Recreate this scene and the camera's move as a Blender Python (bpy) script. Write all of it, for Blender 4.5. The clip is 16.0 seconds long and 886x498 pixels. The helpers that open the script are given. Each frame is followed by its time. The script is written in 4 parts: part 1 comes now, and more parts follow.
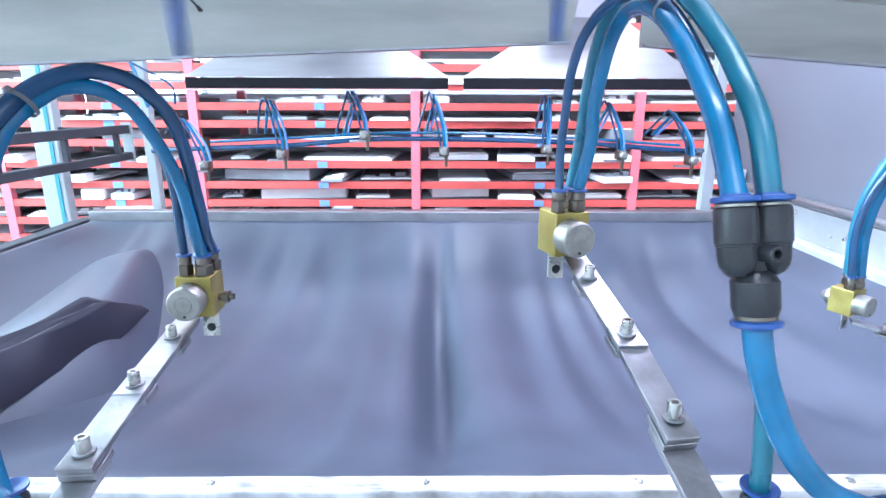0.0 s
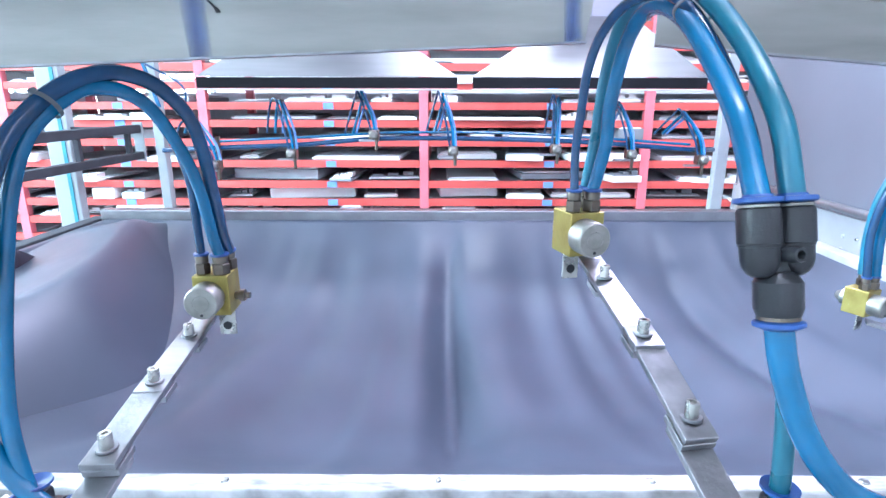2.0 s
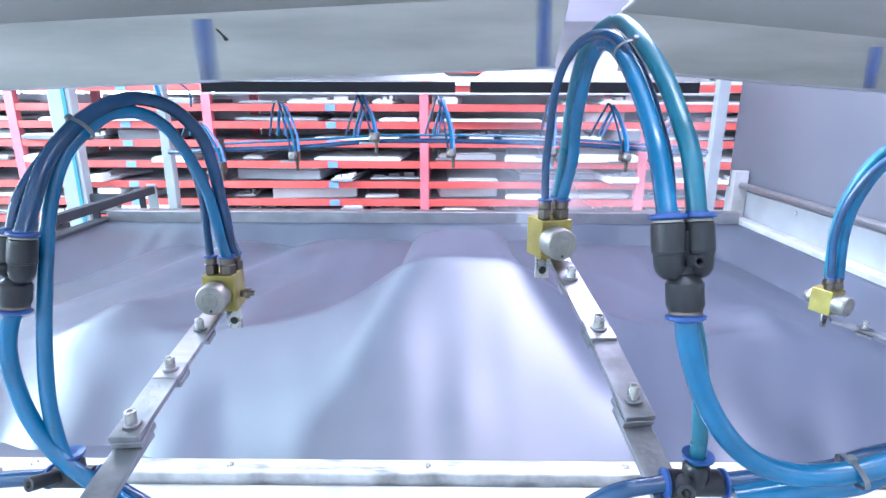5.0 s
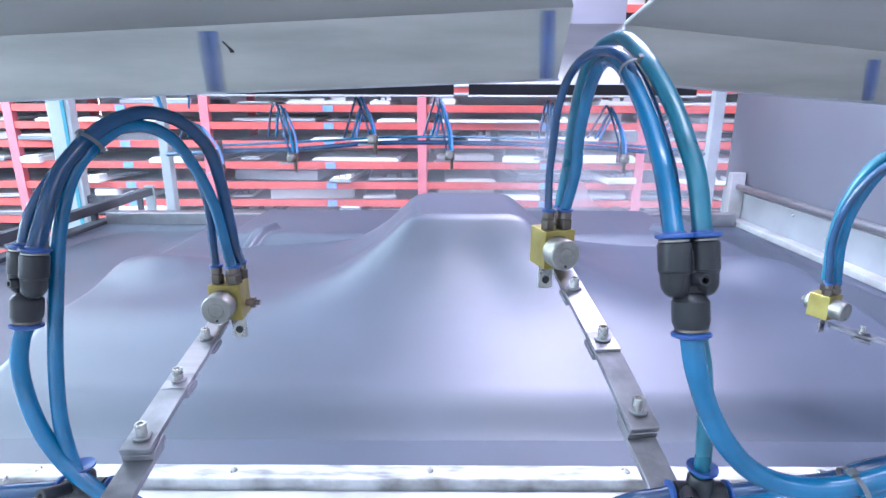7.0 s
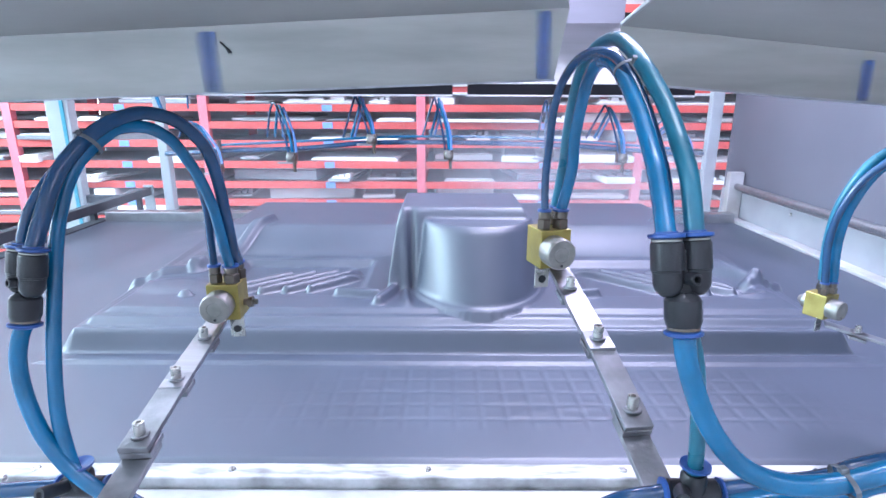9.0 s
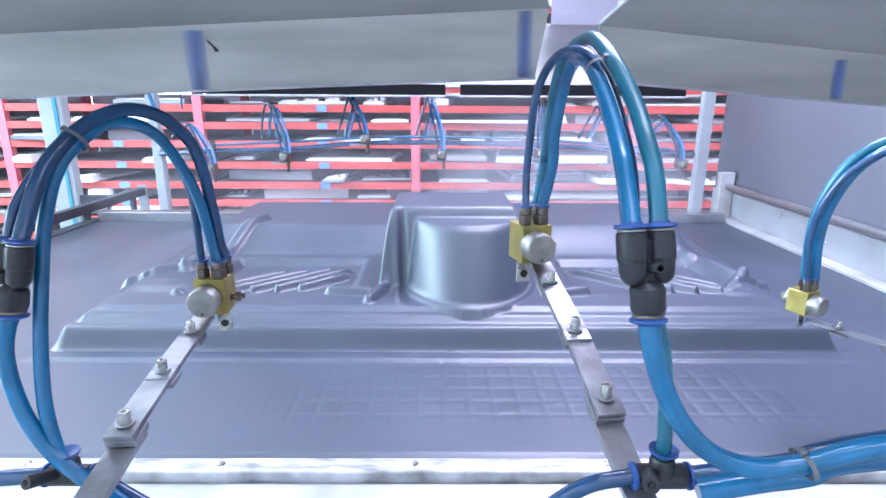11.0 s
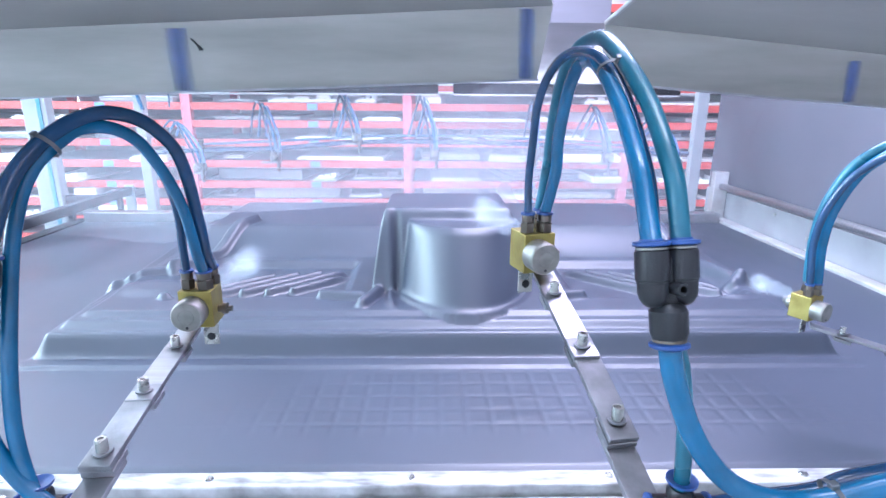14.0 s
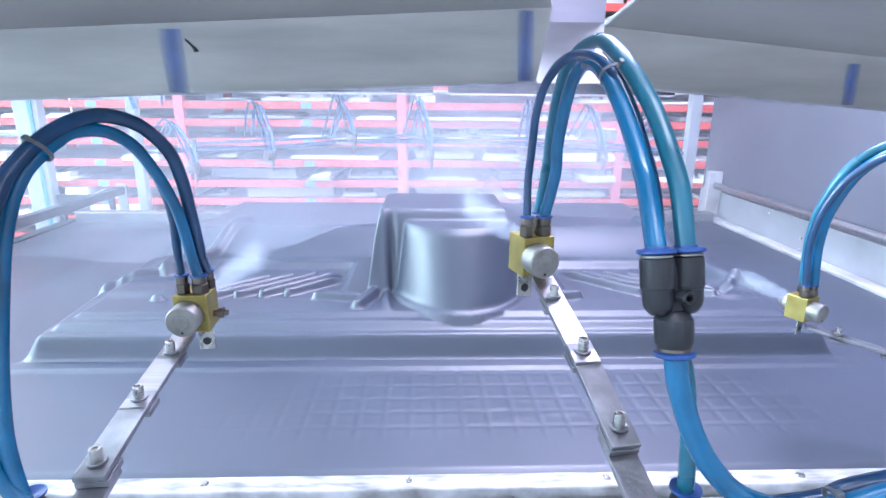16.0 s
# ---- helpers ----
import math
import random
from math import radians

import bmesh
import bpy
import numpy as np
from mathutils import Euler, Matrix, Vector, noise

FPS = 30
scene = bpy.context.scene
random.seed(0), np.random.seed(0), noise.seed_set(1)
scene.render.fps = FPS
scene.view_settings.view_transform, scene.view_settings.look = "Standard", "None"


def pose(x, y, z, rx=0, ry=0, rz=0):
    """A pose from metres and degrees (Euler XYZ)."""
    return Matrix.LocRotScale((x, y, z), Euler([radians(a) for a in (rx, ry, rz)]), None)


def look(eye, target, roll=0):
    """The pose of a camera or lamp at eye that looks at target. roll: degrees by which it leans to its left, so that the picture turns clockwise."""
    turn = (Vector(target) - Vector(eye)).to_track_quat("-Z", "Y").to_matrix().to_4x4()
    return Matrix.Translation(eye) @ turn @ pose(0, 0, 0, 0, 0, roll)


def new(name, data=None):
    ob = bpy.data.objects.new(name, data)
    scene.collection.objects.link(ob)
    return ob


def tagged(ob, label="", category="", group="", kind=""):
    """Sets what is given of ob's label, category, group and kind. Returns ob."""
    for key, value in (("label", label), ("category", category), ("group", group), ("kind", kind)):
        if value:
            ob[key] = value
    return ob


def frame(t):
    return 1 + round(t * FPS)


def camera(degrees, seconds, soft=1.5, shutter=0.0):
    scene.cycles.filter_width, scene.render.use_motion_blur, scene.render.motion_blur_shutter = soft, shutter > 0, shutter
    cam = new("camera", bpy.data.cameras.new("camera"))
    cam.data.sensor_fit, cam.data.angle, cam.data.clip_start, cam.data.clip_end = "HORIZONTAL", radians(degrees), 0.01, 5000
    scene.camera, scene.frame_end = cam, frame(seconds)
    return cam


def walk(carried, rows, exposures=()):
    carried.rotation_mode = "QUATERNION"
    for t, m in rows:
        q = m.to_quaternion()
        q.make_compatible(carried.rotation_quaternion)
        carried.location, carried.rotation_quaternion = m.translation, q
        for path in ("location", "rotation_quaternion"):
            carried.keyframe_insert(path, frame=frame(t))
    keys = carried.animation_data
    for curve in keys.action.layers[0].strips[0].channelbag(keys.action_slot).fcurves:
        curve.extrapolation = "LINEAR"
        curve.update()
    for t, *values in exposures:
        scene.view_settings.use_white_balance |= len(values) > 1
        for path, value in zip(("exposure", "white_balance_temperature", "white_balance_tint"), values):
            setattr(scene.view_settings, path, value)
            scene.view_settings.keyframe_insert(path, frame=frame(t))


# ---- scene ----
cam = camera(78.0, 16.0)
PATH = [
    (0, (0.118, 0.096, 0.556), (0.139, 2.027, 0.033), 0.2),
    (0.5, (0.12, 0.091, 0.553), (0.13, 2.022, 0.032), 0.1),
    (1, (0.112, 0.089, 0.553), (0.116, 2.019, 0.03), 0.1),
    (1.5, (0.108, 0.095, 0.553), (0.109, 2.025, 0.031), 0.1),
    (2, (0.11, 0.094, 0.557), (0.105, 2.024, 0.031), 0.1),
    (2.5, (0.117, 0.087, 0.558), (0.106, 2.017, 0.033), 0.0),
    (3, (0.129, 0.075, 0.56), (0.11, 2.005, 0.036), 0.1),
    (3.5, (0.135, 0.058, 0.563), (0.115, 1.988, 0.039), 0.2),
    (4, (0.134, 0.043, 0.566), (0.114, 1.973, 0.041), 0.1),
    (6.5, (0.124, 0.031, 0.593), (0.121, 1.959, 0.06), 0.3),
    (7, (0.122, 0.031, 0.592), (0.12, 1.959, 0.06), 0.2),
    (7.5, (0.127, 0.031, 0.59), (0.123, 1.959, 0.057), 0.2),
    (8, (0.132, 0.033, 0.59), (0.129, 1.961, 0.058), 0.3),
    (8.5, (0.126, 0.033, 0.591), (0.126, 1.961, 0.059), 0.2),
    (9, (0.125, 0.028, 0.593), (0.125, 1.956, 0.059), 0.2),
    (11.3, (0.141, 0.014, 0.589), (0.155, 1.943, 0.06), 0.3),
    (11.5, (0.138, 0.014, 0.59), (0.15, 1.942, 0.06), 0.3),
    (12, (0.135, 0.014, 0.593), (0.153, 1.942, 0.061), 0.3),
    (12.5, (0.137, 0.021, 0.589), (0.161, 1.95, 0.059), 0.4),
    (13, (0.136, 0.028, 0.589), (0.166, 1.956, 0.057), 0.4),
    (13.5, (0.13, 0.033, 0.594), (0.166, 1.96, 0.06), 0.4),
    (14, (0.133, 0.047, 0.594), (0.177, 1.973, 0.057), 0.4),
    (14.5, (0.135, 0.046, 0.598), (0.185, 1.972, 0.063), 0.5),
    (15, (0.13, 0.05, 0.599), (0.183, 1.975, 0.059), 0.4),
    (15.5, (0.128, 0.054, 0.598), (0.187, 1.978, 0.055), 0.5),
    (16, (0.128, 0.054, 0.598), (0.194, 1.978, 0.056), 0.5),
]
walk(cam, [(t, look(eye, target, roll)) for t, eye, target, roll in PATH], [(0, 0.56, 6000, 11), (4.2, 0.54, 6000, 12), (6.5, 0.16, 6050, 16), (16, 0.17, 6000, 17)])

# ---------------------------------------------------------------- light
HALL = (-8.0, 8.0, -5.0, 9.0, -0.95, 4.6)      # x0 x1 y0 y1 floor ceiling
world = bpy.data.worlds.new("hall_air")
world.use_nodes = True
world.node_tree.nodes["Background"].inputs[0].default_value = (0.80, 0.84, 1.0, 1)
world.node_tree.nodes["Background"].inputs[1].default_value = 0.25
scene.world = world
scene.view_settings.exposure = 0.0


def area(name, m, sx, sy, power, colour):
    d = bpy.data.lights.new(name, "AREA")
    d.shape, d.size, d.size_y, d.energy, d.color = "RECTANGLE", sx, sy, power, colour
    ob = new(name, d)
    ob.matrix_world = m
    return ob


COOL = (0.62, 0.88, 1.0)
LILAC = (0.78, 0.83, 1.0)
for lx in (-4.0, 1.0, 4.4):
    for ly in (-2.2, 0.3, 4.0):
        area("hall_light", pose(lx, ly, 4.38), 2.6, 0.5, {-4.0: {-2.2: 34, 0.3: 70, 4.0: 72}[ly], 1.0: {-2.2: 26, 0.3: 90, 4.0: 66}[ly], 4.4: {-2.2: 30, 0.3: 66, 4.0: 60}[ly]}[lx], COOL if lx < 0 else LILAC)


area("window_light", look((-7.75, 1.5, 2.6), (0, 1.5, 0.4)), 8.0, 2.6, 1100, (0.52, 0.92, 1.0))
# Extra lamp at the added north window, brightening the left of the bed.
area("north_fill_light", look((-5.5, 8.85, 2.2), (-1.0, 1.5, 0.2)), 4.0, 3.6, 95, (0.78, 0.90, 1.0))
area("machine_work_light", pose(0.80, 1.60, 1.72, 0, 0, 0), 1.0, 0.40, 56, (0.78, 0.75, 1.0))


# ---------------------------------------------------------------- materials
def nodes_of(name):
    m = bpy.data.materials.new(name)
    m.use_nodes = True
    t = m.node_tree
    return m, t, t.nodes["Principled BSDF"]


def material(name, colour, rough=0.5, metal=0.0, vary=0.15, scale=8.0, grain=0.0, grain_scale=200.0,
             stretch=(1, 1, 1), per_object=0.0, spec=0.5, stain=None):
    """A surface with blotches, fine grain relief and an uneven gloss, in object space."""
    m, t, b = nodes_of(name)
    n, l = t.nodes, t.links
    co = n.new("ShaderNodeTexCoord")
    mp = n.new("ShaderNodeMapping")
    mp.inputs["Scale"].default_value = stretch
    l.new(co.outputs["Object"], mp.inputs[0])
    big = n.new("ShaderNodeTexNoise")
    big.inputs["Scale"].default_value, big.inputs["Detail"].default_value = scale, 6
    l.new(mp.outputs[0], big.inputs["Vector"])
    ramp = n.new("ShaderNodeValToRGB")
    lo, hi = [c * (1 - vary) for c in colour], [min(1, c * (1 + vary)) for c in colour]
    ramp.color_ramp.elements[0].color = (*(stain or lo), 1)
    ramp.color_ramp.elements[0].position = 0.3
    ramp.color_ramp.elements[1].color = (*hi, 1)
    ramp.color_ramp.elements[1].position = 0.68
    l.new(big.outputs[0], ramp.inputs[0])
    out = ramp.outputs[0]
    if per_object:
        info = n.new("ShaderNodeObjectInfo")
        hsv = n.new("ShaderNodeHueSaturation")
        mr = n.new("ShaderNodeMapRange")
        mr.inputs[3].default_value, mr.inputs[4].default_value = 1 - per_object, 1 + per_object
        l.new(info.outputs["Random"], mr.inputs[0])
        l.new(mr.outputs[0], hsv.inputs["Value"])
        l.new(out, hsv.inputs["Color"])
        out = hsv.outputs[0]
    l.new(out, b.inputs["Base Color"])
    fine = n.new("ShaderNodeTexNoise")
    fine.inputs["Scale"].default_value, fine.inputs["Detail"].default_value = grain_scale, 4
    l.new(mp.outputs[0], fine.inputs["Vector"])
    rr = n.new("ShaderNodeMapRange")
    rr.inputs[3].default_value, rr.inputs[4].default_value = rough * 0.8, min(1, rough * 1.25)
    l.new(big.outputs[0], rr.inputs[0])
    l.new(rr.outputs[0], b.inputs["Roughness"])
    if grain:
        bp = n.new("ShaderNodeBump")
        bp.inputs["Strength"].default_value, bp.inputs["Distance"].default_value = grain, 0.002
        l.new(fine.outputs[0], bp.inputs["Height"])
        l.new(bp.outputs[0], b.inputs["Normal"])
    b.inputs["Metallic"].default_value = metal
    b.inputs["Specular IOR Level"].default_value = spec
    return m


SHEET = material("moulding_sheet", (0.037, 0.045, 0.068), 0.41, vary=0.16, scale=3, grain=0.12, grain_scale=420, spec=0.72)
# Darkened copy of the sheet: the curled fold's shade is put into its colour.
SHEET_SHADED = material("moulding_sheet_shaded", (0.013, 0.013, 0.023), 0.55, vary=0.12, scale=4, grain=0.10, grain_scale=420, spec=0.25)
STEEL = material("brushed_steel", (0.31, 0.31, 0.33), 0.34, 0.9, 0.12, 14, 0.12, 90, stretch=(1, 14, 1))
DARK_STEEL = material("worn_steel", (0.24, 0.24, 0.26), 0.38, 0.85, 0.3, 30, 0.25, 160)
FAR_DUCT = material("duct_steel", (0.20, 0.195, 0.23), 0.40, 0.6, 0.10, 2.5, 0.06, 60, stretch=(1, 6, 6))
FAR_HOOD = material("pale_hood_steel", (0.20, 0.196, 0.21), 0.30, 0.8, 0.10, 2.5, 0.06, 60, stretch=(1, 6, 6))
# Paler copy of the hood steel: light on the sloping plates is in the colour.
HOOD_TOP_LIT = material("lit_hood_plate_steel", (0.33, 0.32, 0.31), 0.45, 0.2, 0.16, 2.2, 0.08, 60, stretch=(1, 5, 7))
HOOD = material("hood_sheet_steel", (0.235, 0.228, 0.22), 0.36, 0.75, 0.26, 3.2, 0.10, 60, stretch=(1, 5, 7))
ALU = material("white_aluminium", (0.43, 0.43, 0.45), 0.42, 0.25, 0.10, 7, 0.10, 150, stain=(0.28, 0.27, 0.26))
RAIL = material("scuffed_white_rail", (0.46, 0.46, 0.48), 0.45, 0.2, 0.15, 16, 0.15, 150, stretch=(1, 4, 1), stain=(0.15, 0.145, 0.14))
PANEL = material("galvanised_panel", (0.13, 0.13, 0.16), 0.45, 0.35, 0.08, 2.0, 0.05, 80)
SIDE_BASE = material("pale_side_panel", (0.29, 0.29, 0.315), 0.42, 0.25, 0.10, 7, 0.10, 150)
RACK_BACK = material("rack_back_paint", (0.62, 0.61, 0.66), 0.6, 0, 0.15, 3, 0.05, 90)
GREY_PAINT = material("grey_paint", (0.30, 0.33, 0.35), 0.5, 0, 0.06, 6, 0.05, 120)
DARK_PAINT = material("dark_paint", (0.045, 0.047, 0.056), 0.75, 0, 0.2, 10, 0.1, 120, spec=0.15)
# Near-black so that the shadow along the far hood's lower edge is painted in.
LIP = material("shaded_hood_lip", (0.008, 0.008, 0.010), 0.85, 0, 0.2, 20, 0.1, 200, spec=0.1)
BRASS = material("yellow_brass", (0.31, 0.255, 0.080), 0.40, 0.75, 0.16, 40, 0.15, 300, stain=(0.24, 0.18, 0.05))
KNOB = material("matt_nickel", (0.24, 0.23, 0.215), 0.42, 0.75, 0.22, 60, 0.2, 350)
FITTING = material("nickel_fitting", (0.13, 0.108, 0.09), 0.3, 0.9, 0.2, 60, 0.1, 300)
BOLT = material("bolt_steel", (0.40, 0.39, 0.37), 0.27, 0.95, 0.2, 90, 0.1, 400)
BLACK = material("black_nylon", (0.017, 0.018, 0.022), 0.30, 0, 0.25, 60, 0.10, 700, spec=0.32)
HOSE = material("blue_hose", (0.002, 0.098, 0.215), 0.22, 0, 0.22, 25, 0.05, 300, spec=0.55)
HOSE_PALE = material("pale_blue_hose", (0.10, 0.22, 0.50), 0.3, 0, 0.15, 25, 0.05, 300)
HOSE_DARK = material("dark_blue_hose", (0.006, 0.042, 0.110), 0.24, 0, 0.25, 25, 0.05, 300, spec=0.6)
HOSE_TEAL = material("teal_blue_hose", (0.010, 0.108, 0.165), 0.28, 0, 0.30, 18, 0.05, 300, spec=0.5)
RING = material("blue_ring", (0.012, 0.055, 0.21), 0.4, 0, 0.1, 50, 0.1, 300)
TIE = material("cable_tie", (0.09, 0.10, 0.115), 0.45, 0, 0.1, 80)
RED = material("red_rack_paint", (0.62, 0.085, 0.075), 0.45, 0, 0.12, 3, 0.05, 90)
PINK = material("faded_red_paint", (0.68, 0.16, 0.20), 0.45, 0, 0.12, 4, 0.05, 90)
WHITE = material("white_tray", (0.78, 0.78, 0.80), 0.5, 0, 0.08, 5, 0.05, 80, per_object=0.14)
GREY_TRAY = material("grey_tray", (0.22, 0.23, 0.26), 0.5, 0, 0.2, 5, 0.1, 80, per_object=0.35)
TAG = material("blue_shelf_label", (0.16, 0.30, 0.62), 0.6, 0, 0.1, 30)
CONCRETE = material("hall_concrete", (0.30, 0.30, 0.31), 0.7, 0, 0.15, 1.5, 0.2, 60)
PLASTER = material("hall_wall_paint", (0.72, 0.72, 0.74), 0.8, 0, 0.06, 1.0, 0.1, 50)
GRIME = material("grey_grime", (0.22, 0.21, 0.20), 0.8, 0, 0.4, 60, 0.2, 200)
_t = GRIME.node_tree
_n = _t.nodes.new("ShaderNodeTexNoise")
_n.inputs["Scale"].default_value = 70
_r = _t.nodes.new("ShaderNodeMapRange")
_r.inputs[1].default_value, _r.inputs[2].default_value, _r.inputs[4].default_value = 0.45, 0.7, 0.7
_t.links.new(_n.outputs[0], _r.inputs[0])
_t.links.new(_r.outputs[0], _t.nodes["Principled BSDF"].inputs["Alpha"])
TEAL = material("teal_stripe", (0.03, 0.22, 0.30), 0.5, 0, 0.1, 20)
BLUE_MARK = material("blue_marker", (0.012, 0.10, 0.40), 0.5, 0.1, 0.25, 25)
_t = BLUE_MARK.node_tree
_n = _t.nodes.new("ShaderNodeTexNoise")
_n.inputs["Scale"].default_value = 45
_r = _t.nodes.new("ShaderNodeMapRange")
_r.inputs[1].default_value, _r.inputs[2].default_value, _r.inputs[4].default_value = 0.25, 0.65, 0.75
_t.links.new(_n.outputs[0], _r.inputs[0])
_c, _x, _f, _m = (_t.nodes.new(k) for k in ("ShaderNodeTexCoord", "ShaderNodeSeparateXYZ", "ShaderNodeMath", "ShaderNodeMath"))
_f.operation, _m.operation = "PINGPONG", "MULTIPLY"
_f.inputs[1].default_value = 0.5
_t.links.new(_c.outputs["Generated"], _x.inputs[0])
_t.links.new(_x.outputs[0], _f.inputs[0])
_t.links.new(_f.outputs[0], _m.inputs[0])
_t.links.new(_r.outputs[0], _m.inputs[1])
_w = _t.nodes.new("ShaderNodeMath")
_w.operation = "MULTIPLY"
_w.inputs[1].default_value = 1.5
_t.links.new(_m.outputs[0], _w.inputs[0])
_t.links.new(_w.outputs[0], _t.nodes["Principled BSDF"].inputs["Alpha"])
GLOW, gt, gb = nodes_of("lit_diffuser")
gb.inputs["Emission Color"].default_value = (0.93, 0.94, 1, 1)
gb.inputs["Emission Strength"].default_value = 9.0


# ---------------------------------------------------------------- building helpers
def mesh(bm, name, mat, smooth=False):
    me = bpy.data.meshes.new(name)
    bmesh.ops.recalc_face_normals(bm, faces=bm.faces[:])
    bm.to_mesh(me)
    bm.free()
    if mat:
        me.materials.append(mat)
    if smooth:
        for p in me.polygons:
            p.use_smooth = True
    return me


def part(name, bm, mat, parent=None, label="", smooth=False):
    ob = new(name, mesh(bm, name, mat, smooth))
    if smooth:
        ob.data.set_sharp_from_angle(angle=radians(38))
    if parent:
        ob.parent = parent
    if label:
        ob["label"] = label
    return ob


def thing(name, label, category, group="", kind="", at=(0, 0, 0), rz=0):
    ob = new(name)
    ob.matrix_world = pose(*at, 0, 0, rz)
    return tagged(ob, label, category, group, kind)


def box(x0, x1, y0, y1, z0, z1, bevel=0.0, bm=None, seg=2):
    own = bm is None
    b = bmesh.new()
    bmesh.ops.create_cube(b, size=1, matrix=Matrix.LocRotScale(((x0 + x1) / 2, (y0 + y1) / 2, (z0 + z1) / 2), None,
                                                              (x1 - x0, y1 - y0, z1 - z0)))
    if bevel:
        bmesh.ops.bevel(b, geom=b.edges[:], offset=bevel, segments=seg, affect="EDGES", profile=0.5)
    return b if own else merge(bm, b)


def plate(quad, shift, bm=None):
    """A flat plate: four corners, and the shift to its other face."""
    b = bm or bmesh.new()
    lo = [b.verts.new(p) for p in quad]
    hi = [b.verts.new(Vector(p) + Vector(shift)) for p in quad]
    b.faces.new(lo)
    b.faces.new(hi[::-1])
    for k in range(4):
        j = (k + 1) % 4
        b.faces.new((lo[k], hi[k], hi[j], lo[j]))
    return b


def merge(bm, b, m=None):
    if m is not None:
        b.transform(m)
    me = bpy.data.meshes.new("t")
    b.to_mesh(me)
    b.free()
    bm.from_mesh(me)
    bpy.data.meshes.remove(me)
    return bm


def lathe(profile, seg=24, m=None, bm=None):
    """Turns (radius, height) pairs about z."""
    b = bmesh.new()
    rings = []
    for r, z in profile:
        if r < 1e-6:
            rings.append([b.verts.new((0, 0, z))])
        else:
            rings.append([b.verts.new((r * math.cos(a), r * math.sin(a), z)) for a in
                          (2 * math.pi * k / seg for k in range(seg))])
    for p, q in zip(rings, rings[1:]):
        for k in range(seg):
            j = (k + 1) % seg
            if len(p) == 1 and len(q) > 1:
                b.faces.new((p[0], q[k], q[j]))
            elif len(q) == 1 and len(p) > 1:
                b.faces.new((p[k], p[j], q[0]))
            elif len(p) > 1:
                b.faces.new((p[k], p[j], q[j], q[k]))
    if m is not None:
        b.transform(m)
    return merge(bm, b) if bm is not None else b


def spline(pts, n=10):
    p = [Vector(a) for a in pts]
    p = [p[0] * 2 - p[1]] + p + [p[-1] * 2 - p[-2]]
    out = []
    for i in range(1, len(p) - 2):
        a, b, c, d = p[i - 1:i + 3]
        for k in range(n):
            t = k / n
            out.append(0.5 * (2 * b + (c - a) * t + (2 * a - 5 * b + 4 * c - d) * t * t + (3 * b - a - 3 * c + d) * t ** 3))
    return out + [p[-2]]


def tube(pts, r, seg=12, n=10, bm=None):
    """A hose along a smooth line through pts."""
    line = spline(pts, n)
    b = bmesh.new()
    side, rings = None, []
    for i, c in enumerate(line):
        d = (line[min(i + 1, len(line) - 1)] - line[max(i - 1, 0)]).normalized()
        side = d.orthogonal().normalized() if side is None else (side - d * side.dot(d)).normalized()
        up = d.cross(side)
        rings.append([b.verts.new(c + r * (math.cos(a) * side + math.sin(a) * up)) for a in
                      (2 * math.pi * k / seg for k in range(seg))])
    for p, q in zip(rings, rings[1:]):
        for k in range(seg):
            j = (k + 1) % seg
            b.faces.new((p[k], p[j], q[j], q[k]))
    b.faces.new(rings[0][::-1])
    b.faces.new(rings[-1])
    return merge(bm, b) if bm is not None else b


def aim(a, b, roll=0):
    """A pose at a whose z axis points to b."""
    return Matrix.Translation(a) @ (Vector(b) - Vector(a)).to_track_quat("Z", "Y").to_matrix().to_4x4() @ pose(0, 0, 0, 0, 0, roll)


def smooth01(v):
    v = np.clip(v, 0, 1)
    return v * v * (3 - 2 * v)


def field(name, mat, x0, x1, y0, y1, nx, ny, height, parent, label="", keep=None, thick=0.004):
    """A skin whose height is a function of x and y."""
    xs, ys = np.linspace(x0, x1, nx), np.linspace(y0, y1, ny)
    gx, gy = np.meshgrid(xs, ys)
    gz = height(gx, gy)
    verts = np.stack([gx.ravel(), gy.ravel(), gz.ravel()], 1)
    i = np.arange(nx * ny).reshape(ny, nx)
    faces = np.stack([i[:-1, :-1].ravel(), i[:-1, 1:].ravel(), i[1:, 1:].ravel(), i[1:, :-1].ravel()], 1)
    if keep is not None:
        c = verts[faces].mean(1)
        faces = faces[keep(c[:, 0], c[:, 1])]
    me = bpy.data.meshes.new(name)
    me.from_pydata(verts.tolist(), [], faces.tolist())
    me.materials.append(mat)
    for p in me.polygons:
        p.use_smooth = True
    ob = new(name, me)
    ob.parent = parent
    if label:
        ob["label"] = label
    sol = ob.modifiers.new("thickness", "SOLIDIFY")
    sol.thickness, sol.offset = thick, -1
    return ob


# ---------------------------------------------------------------- hall
def structure(name, bm, mat, label):
    return tagged(part(name, bm, mat, None, label), label, name.split("_")[0], kind="structure")


X0, X1, Y0, Y1, ZF, ZC = HALL
structure("floor", box(X0, X1, Y0, Y1, ZF - 0.1, ZF), CONCRETE, "grey concrete factory floor")
structure("ceiling", box(X0, X1, Y0, Y1, ZC, ZC + 0.1), PLASTER, "white painted factory hall ceiling")
structure("wall_north", box(X0, X1, Y1, Y1 + 0.2, ZF, ZC), PLASTER, "white painted factory hall wall")
structure("wall_south", box(X0, X1, Y0 - 0.2, Y0, ZF, ZC), PLASTER, "white painted factory hall wall")
structure("wall_east", box(X1, X1 + 0.2, Y0, Y1, ZF, ZC), PLASTER, "white painted factory hall wall")
